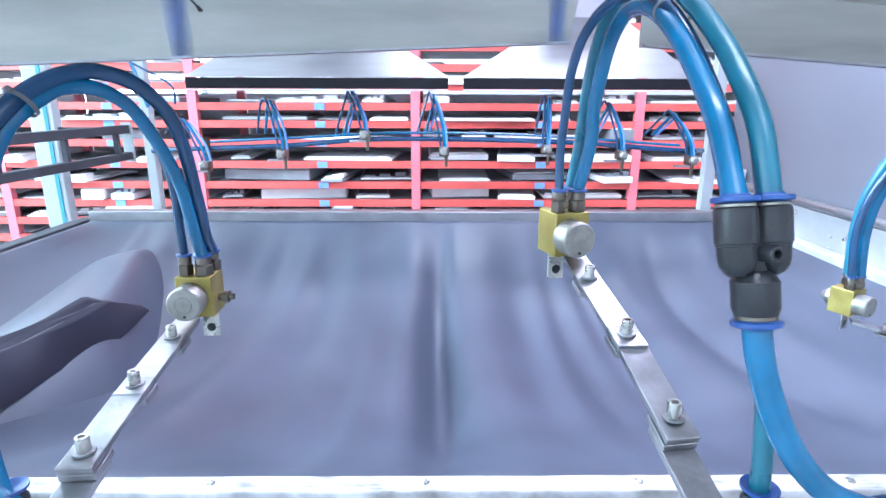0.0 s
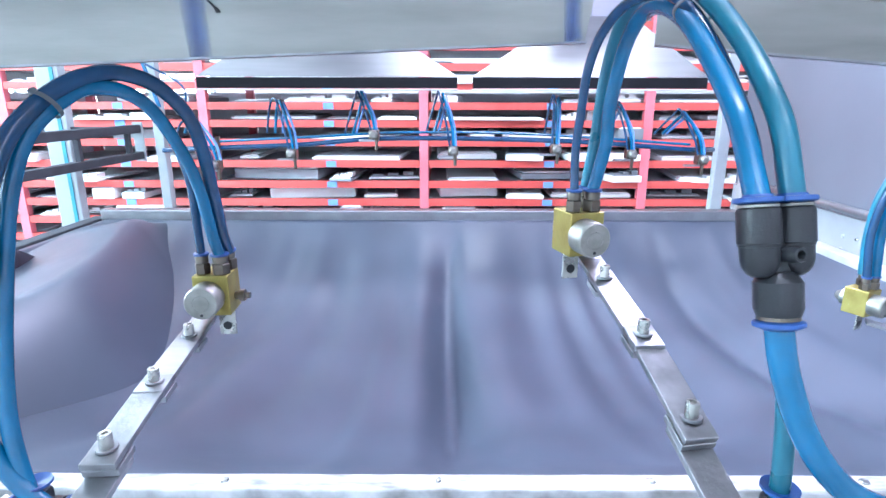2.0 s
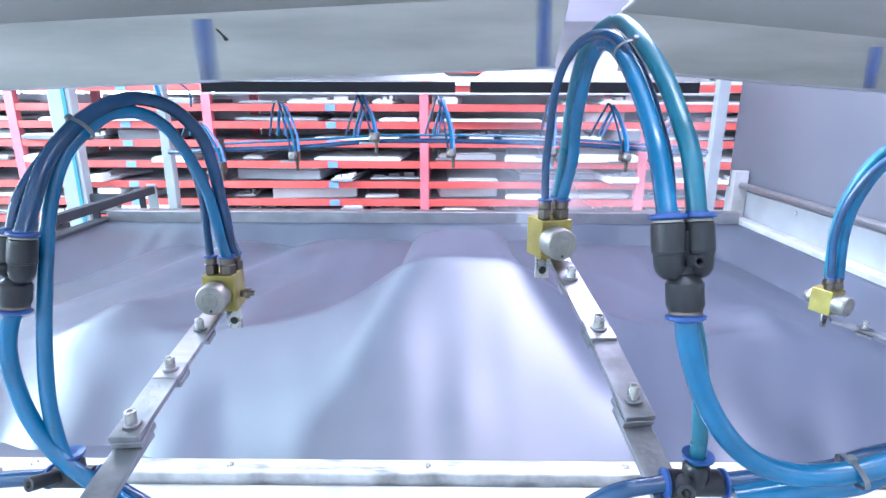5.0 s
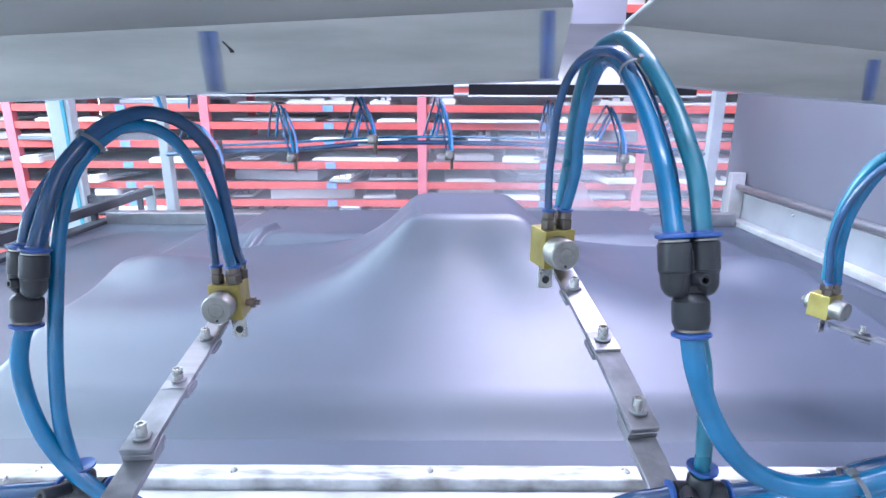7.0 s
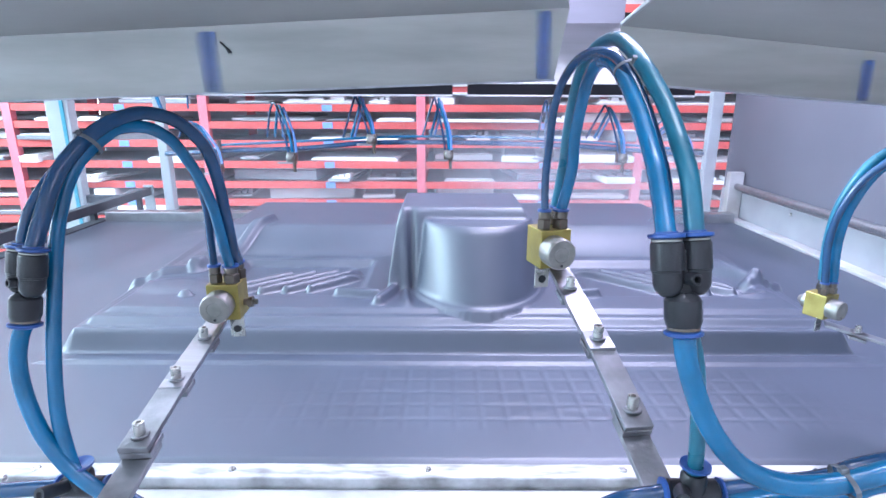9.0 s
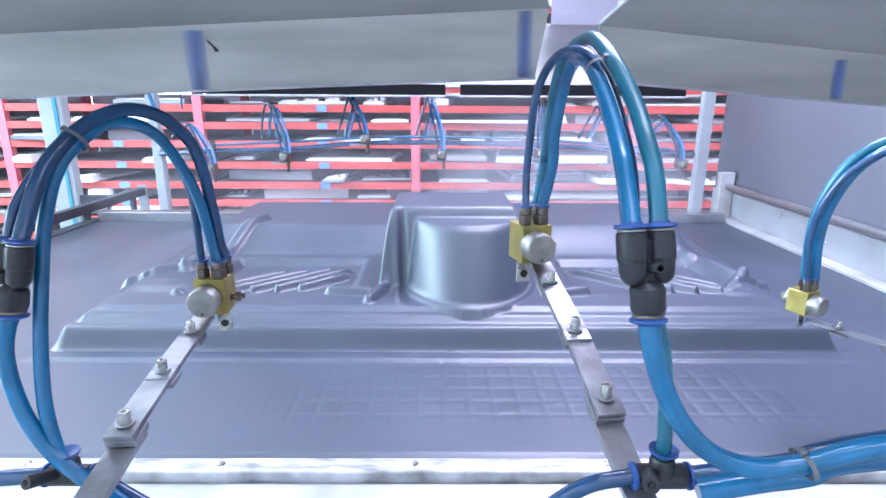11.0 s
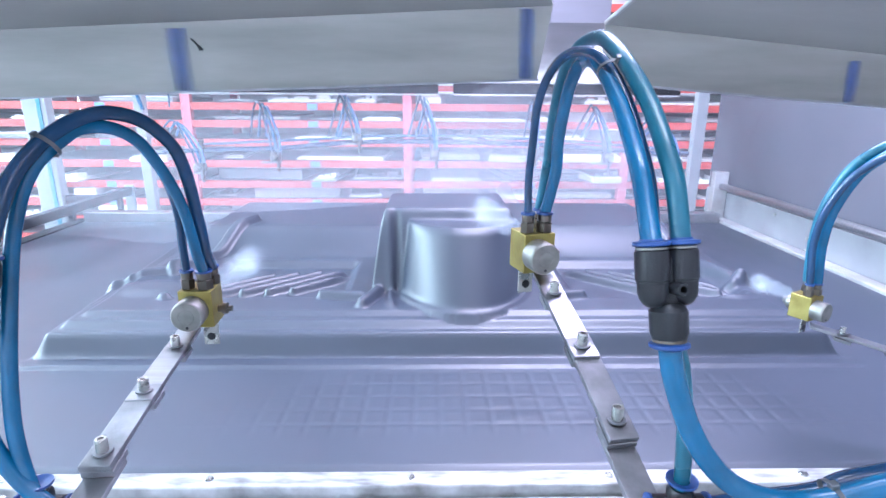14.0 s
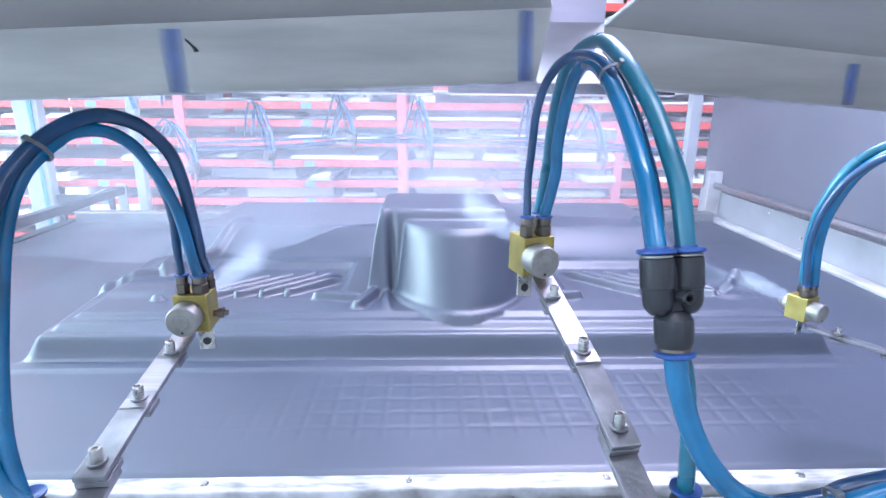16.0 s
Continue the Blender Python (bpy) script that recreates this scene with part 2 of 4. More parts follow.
structure("wall_west", box(X0 - 0.2, X0, Y0, Y1, ZF, ZC), PLASTER, "white painted factory hall wall")

# Unseen glowing window, added so the sheet's lifted flank has brightness to reflect.
def north_fill_window(x0, x1):
    t = tagged(new("fill_window_2"), "unseen glowing window added behind the rack to brighten the sheet", "window", "", "structure")
    part("sky_outside", box(x0, x1, Y1 - 0.008, Y1 - 0.004, 0.2, 4.2), GLOW, t)
    for k in range(5):
        x = x0 + (x1 - x0) * k / 4
        part("window_frame", box(x - 0.03, x + 0.03, Y1 - 0.07, Y1 - 0.01, 0.2, 4.2), GREY_PAINT, t)
    for z in (0.2, 4.2):
        part("window_frame", box(x0, x1, Y1 - 0.075, Y1 - 0.01, z - 0.03, z + 0.03), GREY_PAINT, t)


north_fill_window(-7.6, -3.5)


def hall_window(y0, y1):
    t = tagged(new("window_1"), "tall factory window with an overcast sky outside", "window", "", "structure")
    z0, z1 = 1.2, 4.0
    part("sky_outside", box(X0 + 0.004, X0 + 0.008, y0, y1, z0, z1), GLOW, t)
    for k in range(4):
        y = y0 + (y1 - y0) * k / 3
        part("window_frame", box(X0 + 0.01, X0 + 0.07, y - 0.03, y + 0.03, z0, z1), GREY_PAINT, t)
    for z in (z0, z1):
        part("window_frame", box(X0 + 0.01, X0 + 0.075, y0, y1, z - 0.03, z + 0.03), GREY_PAINT, t)


hall_window(-2.4, 1.3)
hall_window(1.8, 5.5)

# ---------------------------------------------------------------- forming bed
BX0, BX1, BY0, BY1 = -1.54, 1.56, 0.815, 2.66


def forming_bed():
    t = thing("forming_machine_bed", "white aluminium clamping frame round the forming bed", "machine bed")
    part("front_rail", box(BX0 - 0.3, BX1 + 0.3, 0.775, BY0 - 0.004, -0.03, 0.006, 0.004), RAIL, t, "scuffed white front rail")
    part("front_ledge", box(BX0 - 0.3, BX1 + 0.3, 0.66, 0.772, -0.05, -0.012, 0.006), ALU, t)
    part("front_apron", box(BX0 - 0.3, BX1 + 0.3, 0.63, 0.657, -0.30, -0.02, 0.004), GREY_PAINT, t)
    part("back_rail", box(BX0, BX1, BY1 + 0.003, BY1 + 0.07, -0.04, 0.045, 0.004), STEEL, t, "grey steel back rail")
    part("right_rail", box(BX1 + 0.004, BX1 + 0.06, BY0 + 0.002, BY1 + 0.07, -0.03, 0.012, 0.004), ALU, t)
    part("left_rail", box(BX0 - 0.07, BX0 - 0.004, BY0 + 0.002, BY1 + 0.07, -0.03, 0.004, 0.004), DARK_PAINT, t)
    part("base", box(BX0 - 0.1, BX1 + 0.1, 0.68, BY1 + 0.1, ZF, -0.90), GREY_PAINT, t)
    part("front_plate", box(BX0 - 0.1, BX1 + 0.1, 0.66, 0.68, -0.90, -0.31), GREY_PAINT, t)
    part("rear_plate", box(BX0 - 0.1, BX1 + 0.1, BY1 + 0.06, BY1 + 0.08, -0.90, -0.045), GREY_PAINT, t)
    part("left_plate", box(BX0 - 0.1, BX0 - 0.08, 0.69, BY1 + 0.05, -0.90, -0.035), GREY_PAINT, t)
    part("right_plate", box(BX1 + 0.08, BX1 + 0.1, 0.69, BY1 + 0.05, -0.90, -0.035), GREY_PAINT, t)
    for k in range(11):
        part("screw", lathe([(0, 0.0085), (0.006, 0.0085), (0.008, 0.006), (0.008, 0.004)], 12,
                            pose(-1.5 + 0.32 * k, 0.795, 0)), BOLT, t)
    for p in ((-0.44, 0.628, 0.12), (-0.396, 0.628, 0.11)):
        part("apron_bolt", lathe([(0, 0.007), (0.0024, 0.007), (0.0027, 0.0085), (0.0054, 0.0085), (0.006, 0.007), (0.006, 0)], 14, pose(*p, 90, 0, 0)), BOLT, t)
    part("scuff", tube([(0.26, 0.783, -0.0112), (0.266, 0.786, -0.0112), (0.271, 0.779, -0.0112), (0.265, 0.773, -0.0112)], 0.0012, 6, 5), DARK_STEEL, t, "small dark scuff")
    return t


def mould_height(x, y):
    def block(a, b, c, d, s, q=None):
        q = q or s
        return smooth01((x - a) / s + 0.5) * smooth01((b - x) / s + 0.5) * smooth01((y - c) / q + 0.5) * smooth01((d - y) / q + 0.5)

    def seg(ax, ay, bx, by, w):
        t = np.clip(((x - ax) * (bx - ax) + (y - ay) * (by - ay)) / ((bx - ax) ** 2 + (by - ay) ** 2), 0, 1)
        return smooth01(1.5 - np.hypot(x - ax - t * (bx - ax), y - ay - t * (by - ay)) / w)
    lean = np.clip((y - 1.2) * 0.06, 0, 0.1)
    xl = x + lean
    base = 0.060 * smooth01((xl + 0.775) / 0.05 + 0.5) * smooth01((1.095 + lean - x) / 0.05 + 0.5) * smooth01((y - 1.222) / 0.03 + 0.5) * smooth01((2.5 - y) / 0.1 + 0.5)
    z = base + 0.016 * block(-0.74, 1.06, 1.262, 2.45, 0.025) + 0.010 * block(-0.71, 1.03, 1.30, 2.42, 0.02)
    # cross wall rising at the back, either side of the tower
    z = z + 0.075 * smooth01((y - 1.76) / 0.16) * block(-0.66, 1.0, 1.5, 2.36, 0.07)
    # sunk fields with a raised rim and slanting ribs
    for x0, x1, d in ((-0.50, -0.10, 1), (0.52, 0.98, -1)):
        z = z - 0.022 * block(x0, x1, 1.41, 1.72, 0.03)
        w = block(x0 + 0.03, x1 - 0.03, 1.43, 1.70, 0.05)
        for k in range(5):
            cx = (x0 + 0.09 if d > 0 else x1 - 0.09) + d * 0.066 * k
            z = z + 0.022 * w * seg(cx - d * 0.10, 1.45 + 0.008 * k, cx + d * 0.075, 1.60 + 0.012 * k, 0.0125)
    # rounded return beside the tower, brackets and studs
    for p in ((-0.15, 1.40, -0.05, 1.385), (0.46, 1.385, 0.53, 1.40), (-0.04, 1.335, -0.005, 1.43)):
        z = z + 0.022 * seg(*p, 0.013)
    for cx, cy, r, h in ((-0.555, 1.39, 0.009, 0.016), (-0.62, 1.47, 0.05, 0.008), (0.955, 1.42, 0.03, 0.010)):
        z = z + h * smooth01(1.6 - np.hypot((x - cx) / 1.6, y - cy) / r)
    z = z + 0.020 * seg(-0.82, 1.54, -0.60, 1.62, 0.016) + 0.022 * seg(-0.62, 1.60, -0.50, 1.98, 0.018)
    z = z + 0.020 * seg(1.12, 1.54, 0.98, 1.50, 0.016) + 0.022 * seg(0.90, 1.98, 1.02, 1.52, 0.018)
    # tower: a slab with a leaning drum before it, and a groove where they meet
    s = smooth01(np.minimum(np.minimum(x + 0.050, 0.405 - x) / 0.065, np.minimum(y - 1.385, 1.83 - y) / 0.11))
    z = np.maximum(z, 0.306 * s)
    u, v = np.abs(x - 0.218), np.maximum(1.52 - y, 0)
    lo, hi = 0 * x, 0 * x + 1
    for k in range(16):
        mid = (lo + hi) / 2
        inside = (u / (0.178 - 0.026 * mid)) ** 2 + (v / (0.245 - 0.105 * mid)) ** 2 < 1
        lo, hi = np.where(inside, mid, lo), np.where(inside, hi, mid)
    drum = np.where((u / 0.178) ** 2 + (v / 0.245) ** 2 < 1, 0.088 + 0.200 * lo - 0.012 * smooth01((lo - 0.85) / 0.15), 0)
    z = np.maximum(z, np.where(y < 1.70, drum, 0))
    skirt = (u / 0.196) ** 2 + (v / 0.256) ** 2
    z = np.maximum(z, np.where((skirt < 1) & (y < 1.7), 0.086 + 0.010 * smooth01((1 - skirt) / 0.1), 0))
    z = z - np.clip(z - 0.09, 0, 0.045) * np.exp(-((x - 0.047 + 0.10 * (y - 1.4)) / 0.009) ** 2) * smooth01((1.50 - y) / 0.04)
    z = z + 0.012 * np.exp(-((x - 0.028 + 0.10 * (y - 1.4)) / 0.010) ** 2) * smooth01((1.50 - y) / 0.04) * smooth01((y - 1.30) / 0.05)
    z = np.where(y < 1.262, np.minimum(z, base + 0.012), z)
    z = z + 0.006 * smooth01((y - 1.165) / 0.012) * smooth01((1.23 - y) / 0.03) * block(-0.80, 1.12, 1.1, 1.3, 0.08)
    # low flanks sweeping out to the clamp
    for a in (-1, 1):
        f = smooth01((a * (x - 0.16) - 0.90) / 0.05) * smooth01((1.28 - a * (x - 0.16)) / 0.42)
        z = np.maximum(z, 0.05 * f * smooth01((y - 1.35) / 0.7) * smooth01((2.55 - y) / 0.2))
    # pressed grid in the front field
    u, v = np.abs((x / 0.050) % 1 - 0.5), np.abs((y / 0.050) % 1 - 0.5)
    patch = smooth01(0.5 + np.sin(x * 3.3 + 0.4) * 0.8 + 0.3 * np.sin(y * 9))
    line = np.maximum(smooth01((u - 0.36) / 0.1), smooth01((v - 0.36) / 0.1))
    z = z - 0.0009 * line * patch * smooth01((1.19 - y) / 0.03) * smooth01((y - 0.90) / 0.05)
    blister = smooth01(0.2 + np.sin(x * 41 + 3 * np.sin(y * 23)) * np.sin(y * 67 + x * 9))
    z = z + 0.0012 * blister * np.exp(-((x - 0.33) / 0.16) ** 2 - ((y - 1.0) / 0.05) ** 2)
    edge = smooth01((y - BY0) / 0.02)
    return z - 0.006 * (1 - edge)


def moulding():
    t = thing("vacuum_formed_part", "dark grey plastic sheet drawn tight over the mould", "moulded part")
    field("formed_skin", SHEET, BX0, BX1, BY0, BY1, 700, 430, mould_height, t)
    part("mould_table", box(-1.5, 1.4, 0.9, 2.55, -0.12, -0.02), DARK_STEEL, t, "steel mould table")
    return t


def sag(x, y):
    u, v = (x - BX0) / (BX1 - BX0), (y - BY0) / (BY1 - BY0)
    d = 0.30 * (1 - np.abs(2 * v - 1) ** 2.6) * (1 - np.abs(2 * u - 1) ** np.where(u < 0.5, 2.0, 5.0))
    e = np.sin(np.pi * np.clip(v, 0, 1)) ** 0.7 * (1 - np.abs(2 * u - 1) ** 6)
    rng = np.random.RandomState(11)
    f = 0 * x
    for k in range(18):
        c = -1.25 + 2.7 * (k + rng.uniform(-0.42, 0.42)) / 17
        w, h, p, q = rng.uniform(0.035, 0.11), rng.uniform(0.010, 0.026) * rng.choice([-1, 1, 1]), rng.uniform(0.2, 0.9), rng.uniform(0.5, 1.1)
        line = c * (1 + 0.22 * (1 - v) ** 2) + 0.05 * np.sin(3 * v + k) - 0.30 * np.sign(c - 0.1) * np.maximum(np.abs(c - 0.1) - 0.4, 0) * (1 - v)
        width = w * (0.7 + 0.9 * (1 - v))
        f = f + h * np.exp(-((x - line) / width) ** 2) * np.exp(-((v - p) / q) ** 2)
    f = f + 0.022 * np.sin(x * 6.5 + 1.2 * v) + 0.035 * np.exp(-((x - 0.0) / 0.07) ** 2) * v - 0.03 * np.exp(-((x - 0.10) / 0.05) ** 2)
    f = f + 0.014 * np.sin(v * 11 + x * 3.5) * np.exp(-((v - 0.14) / 0.12) ** 2) * np.sin(x * 5 + 1)
    return -d + 1.75 * e * f


def drape(x, y):
    """The sheet hung over the mould: stretched from the tower to its low corners and down to the clamp."""
    yr = 1.40
    t = np.clip((y - BY0) / (yr - BY0), 0, 1)
    d = np.abs(x - 0.172) - 0.145 - 0.20 * (1 - t)
    d = 0.5 * (d + np.sqrt(d * d + 0.0016))
    ends = smooth01((x - BX0) / 0.72) * smooth01((BX1 - x) / 0.55)
    ridge = (0.092 + 0.214 * np.exp(-(d / 0.20) ** 1.15) - 0.05 * np.clip(y - 1.45, 0, 0.5)) * ends
    dx = d
    front = ridge * (0.86 * t + 0.14 * t ** 2)
    k = np.clip((y - yr) / 0.30, 0, None)
    keep = smooth01((0.10 - dx) / 0.10)
    low = np.minimum(ridge, 0.092 * ends)
    back = low + (ridge - low) * (keep * smooth01((2.02 - y) / 0.22) + (1 - keep) * np.exp(-k * 2.4))
    back = back * smooth01((BY1 - y) / 0.28)
    z = np.where(y < yr, front, back)
    # dents and lumps over the mould's corners
    for cx, h in ((-0.80, 0.030), (-0.56, -0.022), (1.03, 0.030), (0.82, -0.020)):
        z = z + h * np.exp(-((x - cx) / 0.09) ** 2 - ((y - 1.50) / 0.10) ** 2)
    a = x + 0.55 * (x - 0.19) * (1 - t)
    edge = smooth01((y - BY0) / 0.10) * smooth01((x - BX0) / 0.2) * smooth01((BX1 - x) / 0.2) * smooth01((BY1 - y) / 0.2)
    low = np.exp(-((y - 0.98) / 0.11) ** 2) * smooth01((y - BY0) / 0.07)
    fold = 0.017 * smooth01((-0.20 - x) / 0.5) * np.sin(a * 17 - 7 * y) + 0.0035 * np.sin(a * 9.5 + 1.0 + 1.4 * y) + 0.0024 * np.sin(a * 19 + 2.0 * y) + 0.001 * np.sin(a * 41 + y) + 0.010 * low * (np.abs(np.sin(a * 7.5 + 0.3)) ** 4 - 0.3)
    calm = 1 - np.exp(-((y - yr) / 0.16) ** 2) * smooth01((0.9 - dx) / 0.3)
    return z + edge * (0.012 + fold * calm)


def tower_drape(x, y):
    dx = np.abs(x - 0.180) - 0.145
    dx = 0.5 * (dx + np.sqrt(dx * dx + 0.0009))
    dy = np.maximum(np.maximum(1.39 - y, y - 1.72), 0)
    r = np.hypot(dx, dy * 1.4)
    z = 0.088 + 0.214 * np.exp(-(r / 0.15) ** 1.15)
    a = np.arctan2(y - 1.5, x - 0.19)
    z = z + 0.010 * np.sin(a * 7 + 2) * smooth01(r * 6) * np.exp(-(r / 0.2) ** 2)
    for cx in (-0.72, 1.02):
        z = z + 0.05 * np.exp(-((x - cx) / 0.16) ** 2 - ((y - 1.55) / 0.12) ** 2)
    q = np.minimum(np.minimum(x + 0.86, 1.20 - x), 2.42 - y)
    brow = smooth01(q / 0.06) * smooth01((y - 0.90) / 0.40)
    return np.minimum(z, 0.298) * brow - 0.03 * (1 - smooth01(q / 0.05)) - 0.05 * smooth01((1.02 - y) / 0.12)


def sheet_thing():
    t = thing("plastic_sheet", "soft dark grey plastic sheet sagging in the clamp frame", "plastic sheet")
    low = field("sagging_panel", SHEET, BX0, BX1, BY0, BY1, 220, 130, sag, t)
    hung = field("draped_panel", SHEET, BX0, BX1, BY0, BY1, 220, 130, drape, t)
    top = field("draped_peak", SHEET, -0.90, 1.24, 0.90, 2.46, 180, 135, tower_drape, t)
    # the tower's top lifting the middle of the sagging sheet
    def lifted(x, y):
        t = np.clip((y - 0.83) / 0.59, 0, 1)
        d = np.maximum(np.abs(x - 0.18) - 0.13 - 0.17 * (1 - t), 0)
        z = -0.03 - 0.11 * t - 0.8 * (np.sqrt(d * d + 0.0016) - 0.04) - 0.5 * np.maximum(y - 1.66, 0)
        return z - 0.010 * np.exp(-((y - 1.36) / 0.05) ** 2) - 0.08 * smooth01((0.99 - y) / 0.17) + 0.004 * np.sin(x * 23 + 5 * y) * (1 - t)
    hump = field("lifted_panel", SHEET, -0.45, 0.80, BY0 + 0.03, 2.2, 120, 130, lifted, t)
    # side flank held up by the carrier, rolling over into the sag
    def flank(x, y):
        edge = -0.74 - 0.28 * smooth01((y - 1.45) / 1.15) - 0.13 * smooth01((1.55 - y) / 0.6)
        roll = smooth01((edge - x + 0.11) / 0.32)
        lift = 0.03 + 0.05 * smooth01((y - BY0) / 0.9) - 0.12 * smooth01((edge - 0.10 - x) / 0.55)
        pin = smooth01((BY1 - y) / 0.45)
        return -0.44 + (0.44 + 0.03 * pin) * roll + lift * pin - 0.10 * (1 - smooth01((y - BY0 + 0.02) / 0.22)) * roll
    side = field("lifted_flank", SHEET, BX0, -0.58, BY0 + 0.02, BY1 - 0.01, 110, 130, flank, t,
                 keep=lambda x, y: x < -0.60 - 0.28 * smooth01((y - 1.45) / 1.15) - 0.13 * smooth01((1.55 - y) / 0.6))
    # folded bundle of sheet running out along the flank
    bm = bmesh.new()
    prof = [(0.110, -0.07), (0.095, 0.045), (0.080, 0.055), (0.066, 0.048), (0.052, 0.0), (0.036, 0.042), (0.022, 0.050), (0.008, 0.040), (-0.008, -0.005),
            (-0.030, 0.050), (-0.048, 0.056), (-0.066, 0.040), (-0.10, -0.02), (-0.15, -0.05), (-0.20, -0.10)]
    prev = None
    for i in range(41):
        q = i / 40
        taper = min(1, 4 * (1 - q) + 0.15) * min(1, 5 * q + 0.2)
        row = [bm.verts.new((0.55 * px * (0.9 + 0.3 * (1 - q)) - 0.10 * (q - 0.4) ** 2 + 0.004 * math.sin(9 * q + k), 0.78 * (q - 0.5), 0.95 * (pz + 0.05) * taper - 0.05 + 0.005 * math.sin(14 * q + 2.2 * k)))
               for k, (px, pz) in enumerate(prof)]
        if prev:
            for k in range(len(prof) - 1):
                bm.faces.new((prev[k], prev[k + 1], row[k + 1], row[k]))
        prev = row
    fold = part("curled_fold", bm, SHEET_SHADED, t, "dark curled fold of sheet")
    for p in fold.data.polygons:
        p.use_smooth = True
    return t, low, hung, top, hump, side, fold


forming_bed()
PART = moulding()
SHEET_THING, LOW, HUNG, PEAK, HUMP, FLANK, FOLD = sheet_thing()


# ---------------------------------------------------------------- hoods
def near_hood():
    """Panels over the near edge: an upright lip, and a plate sloping back over the operator's side with mitred ends."""
    y, th = 0.68, 0.003
    for xa, za, ta, xb, zb, tb, ca, cb in ((-1.30, 0.548, 0.612, 0.250, 0.6115, 0.690, -0.05, 0.17), (0.322, 0.609, 0.672, 1.50, 0.520, 0.565, 0.15, -0.05)):
        t = thing("hood_panel", "brushed steel hood panel with blue marker smears", "hood panel", "near hood panels")
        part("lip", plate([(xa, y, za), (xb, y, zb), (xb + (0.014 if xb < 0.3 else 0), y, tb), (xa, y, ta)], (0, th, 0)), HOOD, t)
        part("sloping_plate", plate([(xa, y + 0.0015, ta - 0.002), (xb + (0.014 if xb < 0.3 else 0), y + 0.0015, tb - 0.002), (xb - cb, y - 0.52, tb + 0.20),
                                     (xa + ca, y - 0.52, ta + 0.20)], (0, 0.001, th)), HOOD_TOP_LIT, t)
        for hx in (-0.9, -0.1) if xb < 0.3 else (0.6, 1.2):
            part("hanger", box(hx - 0.01, hx + 0.01, 0.19, 0.21, 0.80, ZC), GREY_PAINT, t)
        part("edge_fold", plate([(xa, y - 0.012, za), (xb, y - 0.012, zb), (xb, y - 0.0005, zb), (xa, y - 0.0005, za)], (0, 0, 0.002)), DARK_STEEL, t)
        for f, w, hgt in ((0.743, 0.024, 0.9), (0.987, 0.018, 0.95)) if xb < 0.3 else ((0.235, 0.016, 0.8), (0.585, 0.034, 0.9)):
            x, zz, hh = xa + (xb - xa) * f, za + (zb - za) * f, (ta - za) + (tb - zb - ta + za) * f
            part("marker_smear", plate([(x, y - 0.0015, zz + 0.003), (x + w, y - 0.0015, zz + 0.003), (x + w * 0.8, y - 0.0015, zz + hh * hgt), (x - w * 0.25, y - 0.0015, zz + hh * hgt)],
                                       (0, 0.001, 0)), BLUE_MARK, t, "blue marker smear")
        if xb > 0.3:
            # White strip carries the gleam of the plate's cut edge as colour.
            part("lit_cut_edge", tube([(xa, y - 0.002, ta), (xa + ca / 2, y - 0.26, ta + 0.10), (xa + ca, y - 0.52, ta + 0.20)], 0.0025, 8, 4), ALU, t, "cut edge whitened where light catches it")
        if xb < 0.3:
            part("scratch", tube([(-0.125, y - 0.001, 0.652), (-0.119, y - 0.001, 0.646), (-0.116, y - 0.001, 0.640)], 0.0012, 6, 4), BLACK, t, "dark scratch")
            part("scratch", tube([(-0.1175, y - 0.001, 0.645), (-0.1135, y - 0.001, 0.6405)], 0.0014, 6, 4), BLACK, t, "dark scratch")


def far_hood():
    y = 2.62
    for xa, xb, ca, cb in ((-0.99, 0.166, 0.33, 0.46), (0.233, 1.27, 0.48, 0.22)):
        t = thing("far_hood_panel", "pale steel hood panel with a dark lower lip", "hood panel", "far hood panels")
        part("sloping_plate", plate([(xa, y, 0.655), (xb, y, 0.655), (xb - cb, y + 0.42, 0.96), (xa + ca, y + 0.42, 0.96)], (0, 0.002, 0.003)), FAR_HOOD, t)
        part("lip", plate([(xa, y - 0.002, 0.606), (xb, y - 0.002, 0.606), (xb, y - 0.002, 0.653), (xa, y - 0.002, 0.653)], (0, 0.003, 0)), LIP, t, "dark lip")
        part("flange", box(xa, xb, y - 0.004, y + 0.03, 0.5965, 0.6045, 0.002), ALU, t, "pale lower flange")
        part("duct", box(xa + ca, xb - cb, y + 0.421, y + 0.44, 0.962, 1.75), FAR_DUCT, t)
        part("hanger", box((xa + xb) / 2 - 0.02, (xa + xb) / 2 + 0.02, y + 0.422, y + 0.438, 1.751, ZC), GREY_PAINT, t)


near_hood()
far_hood()


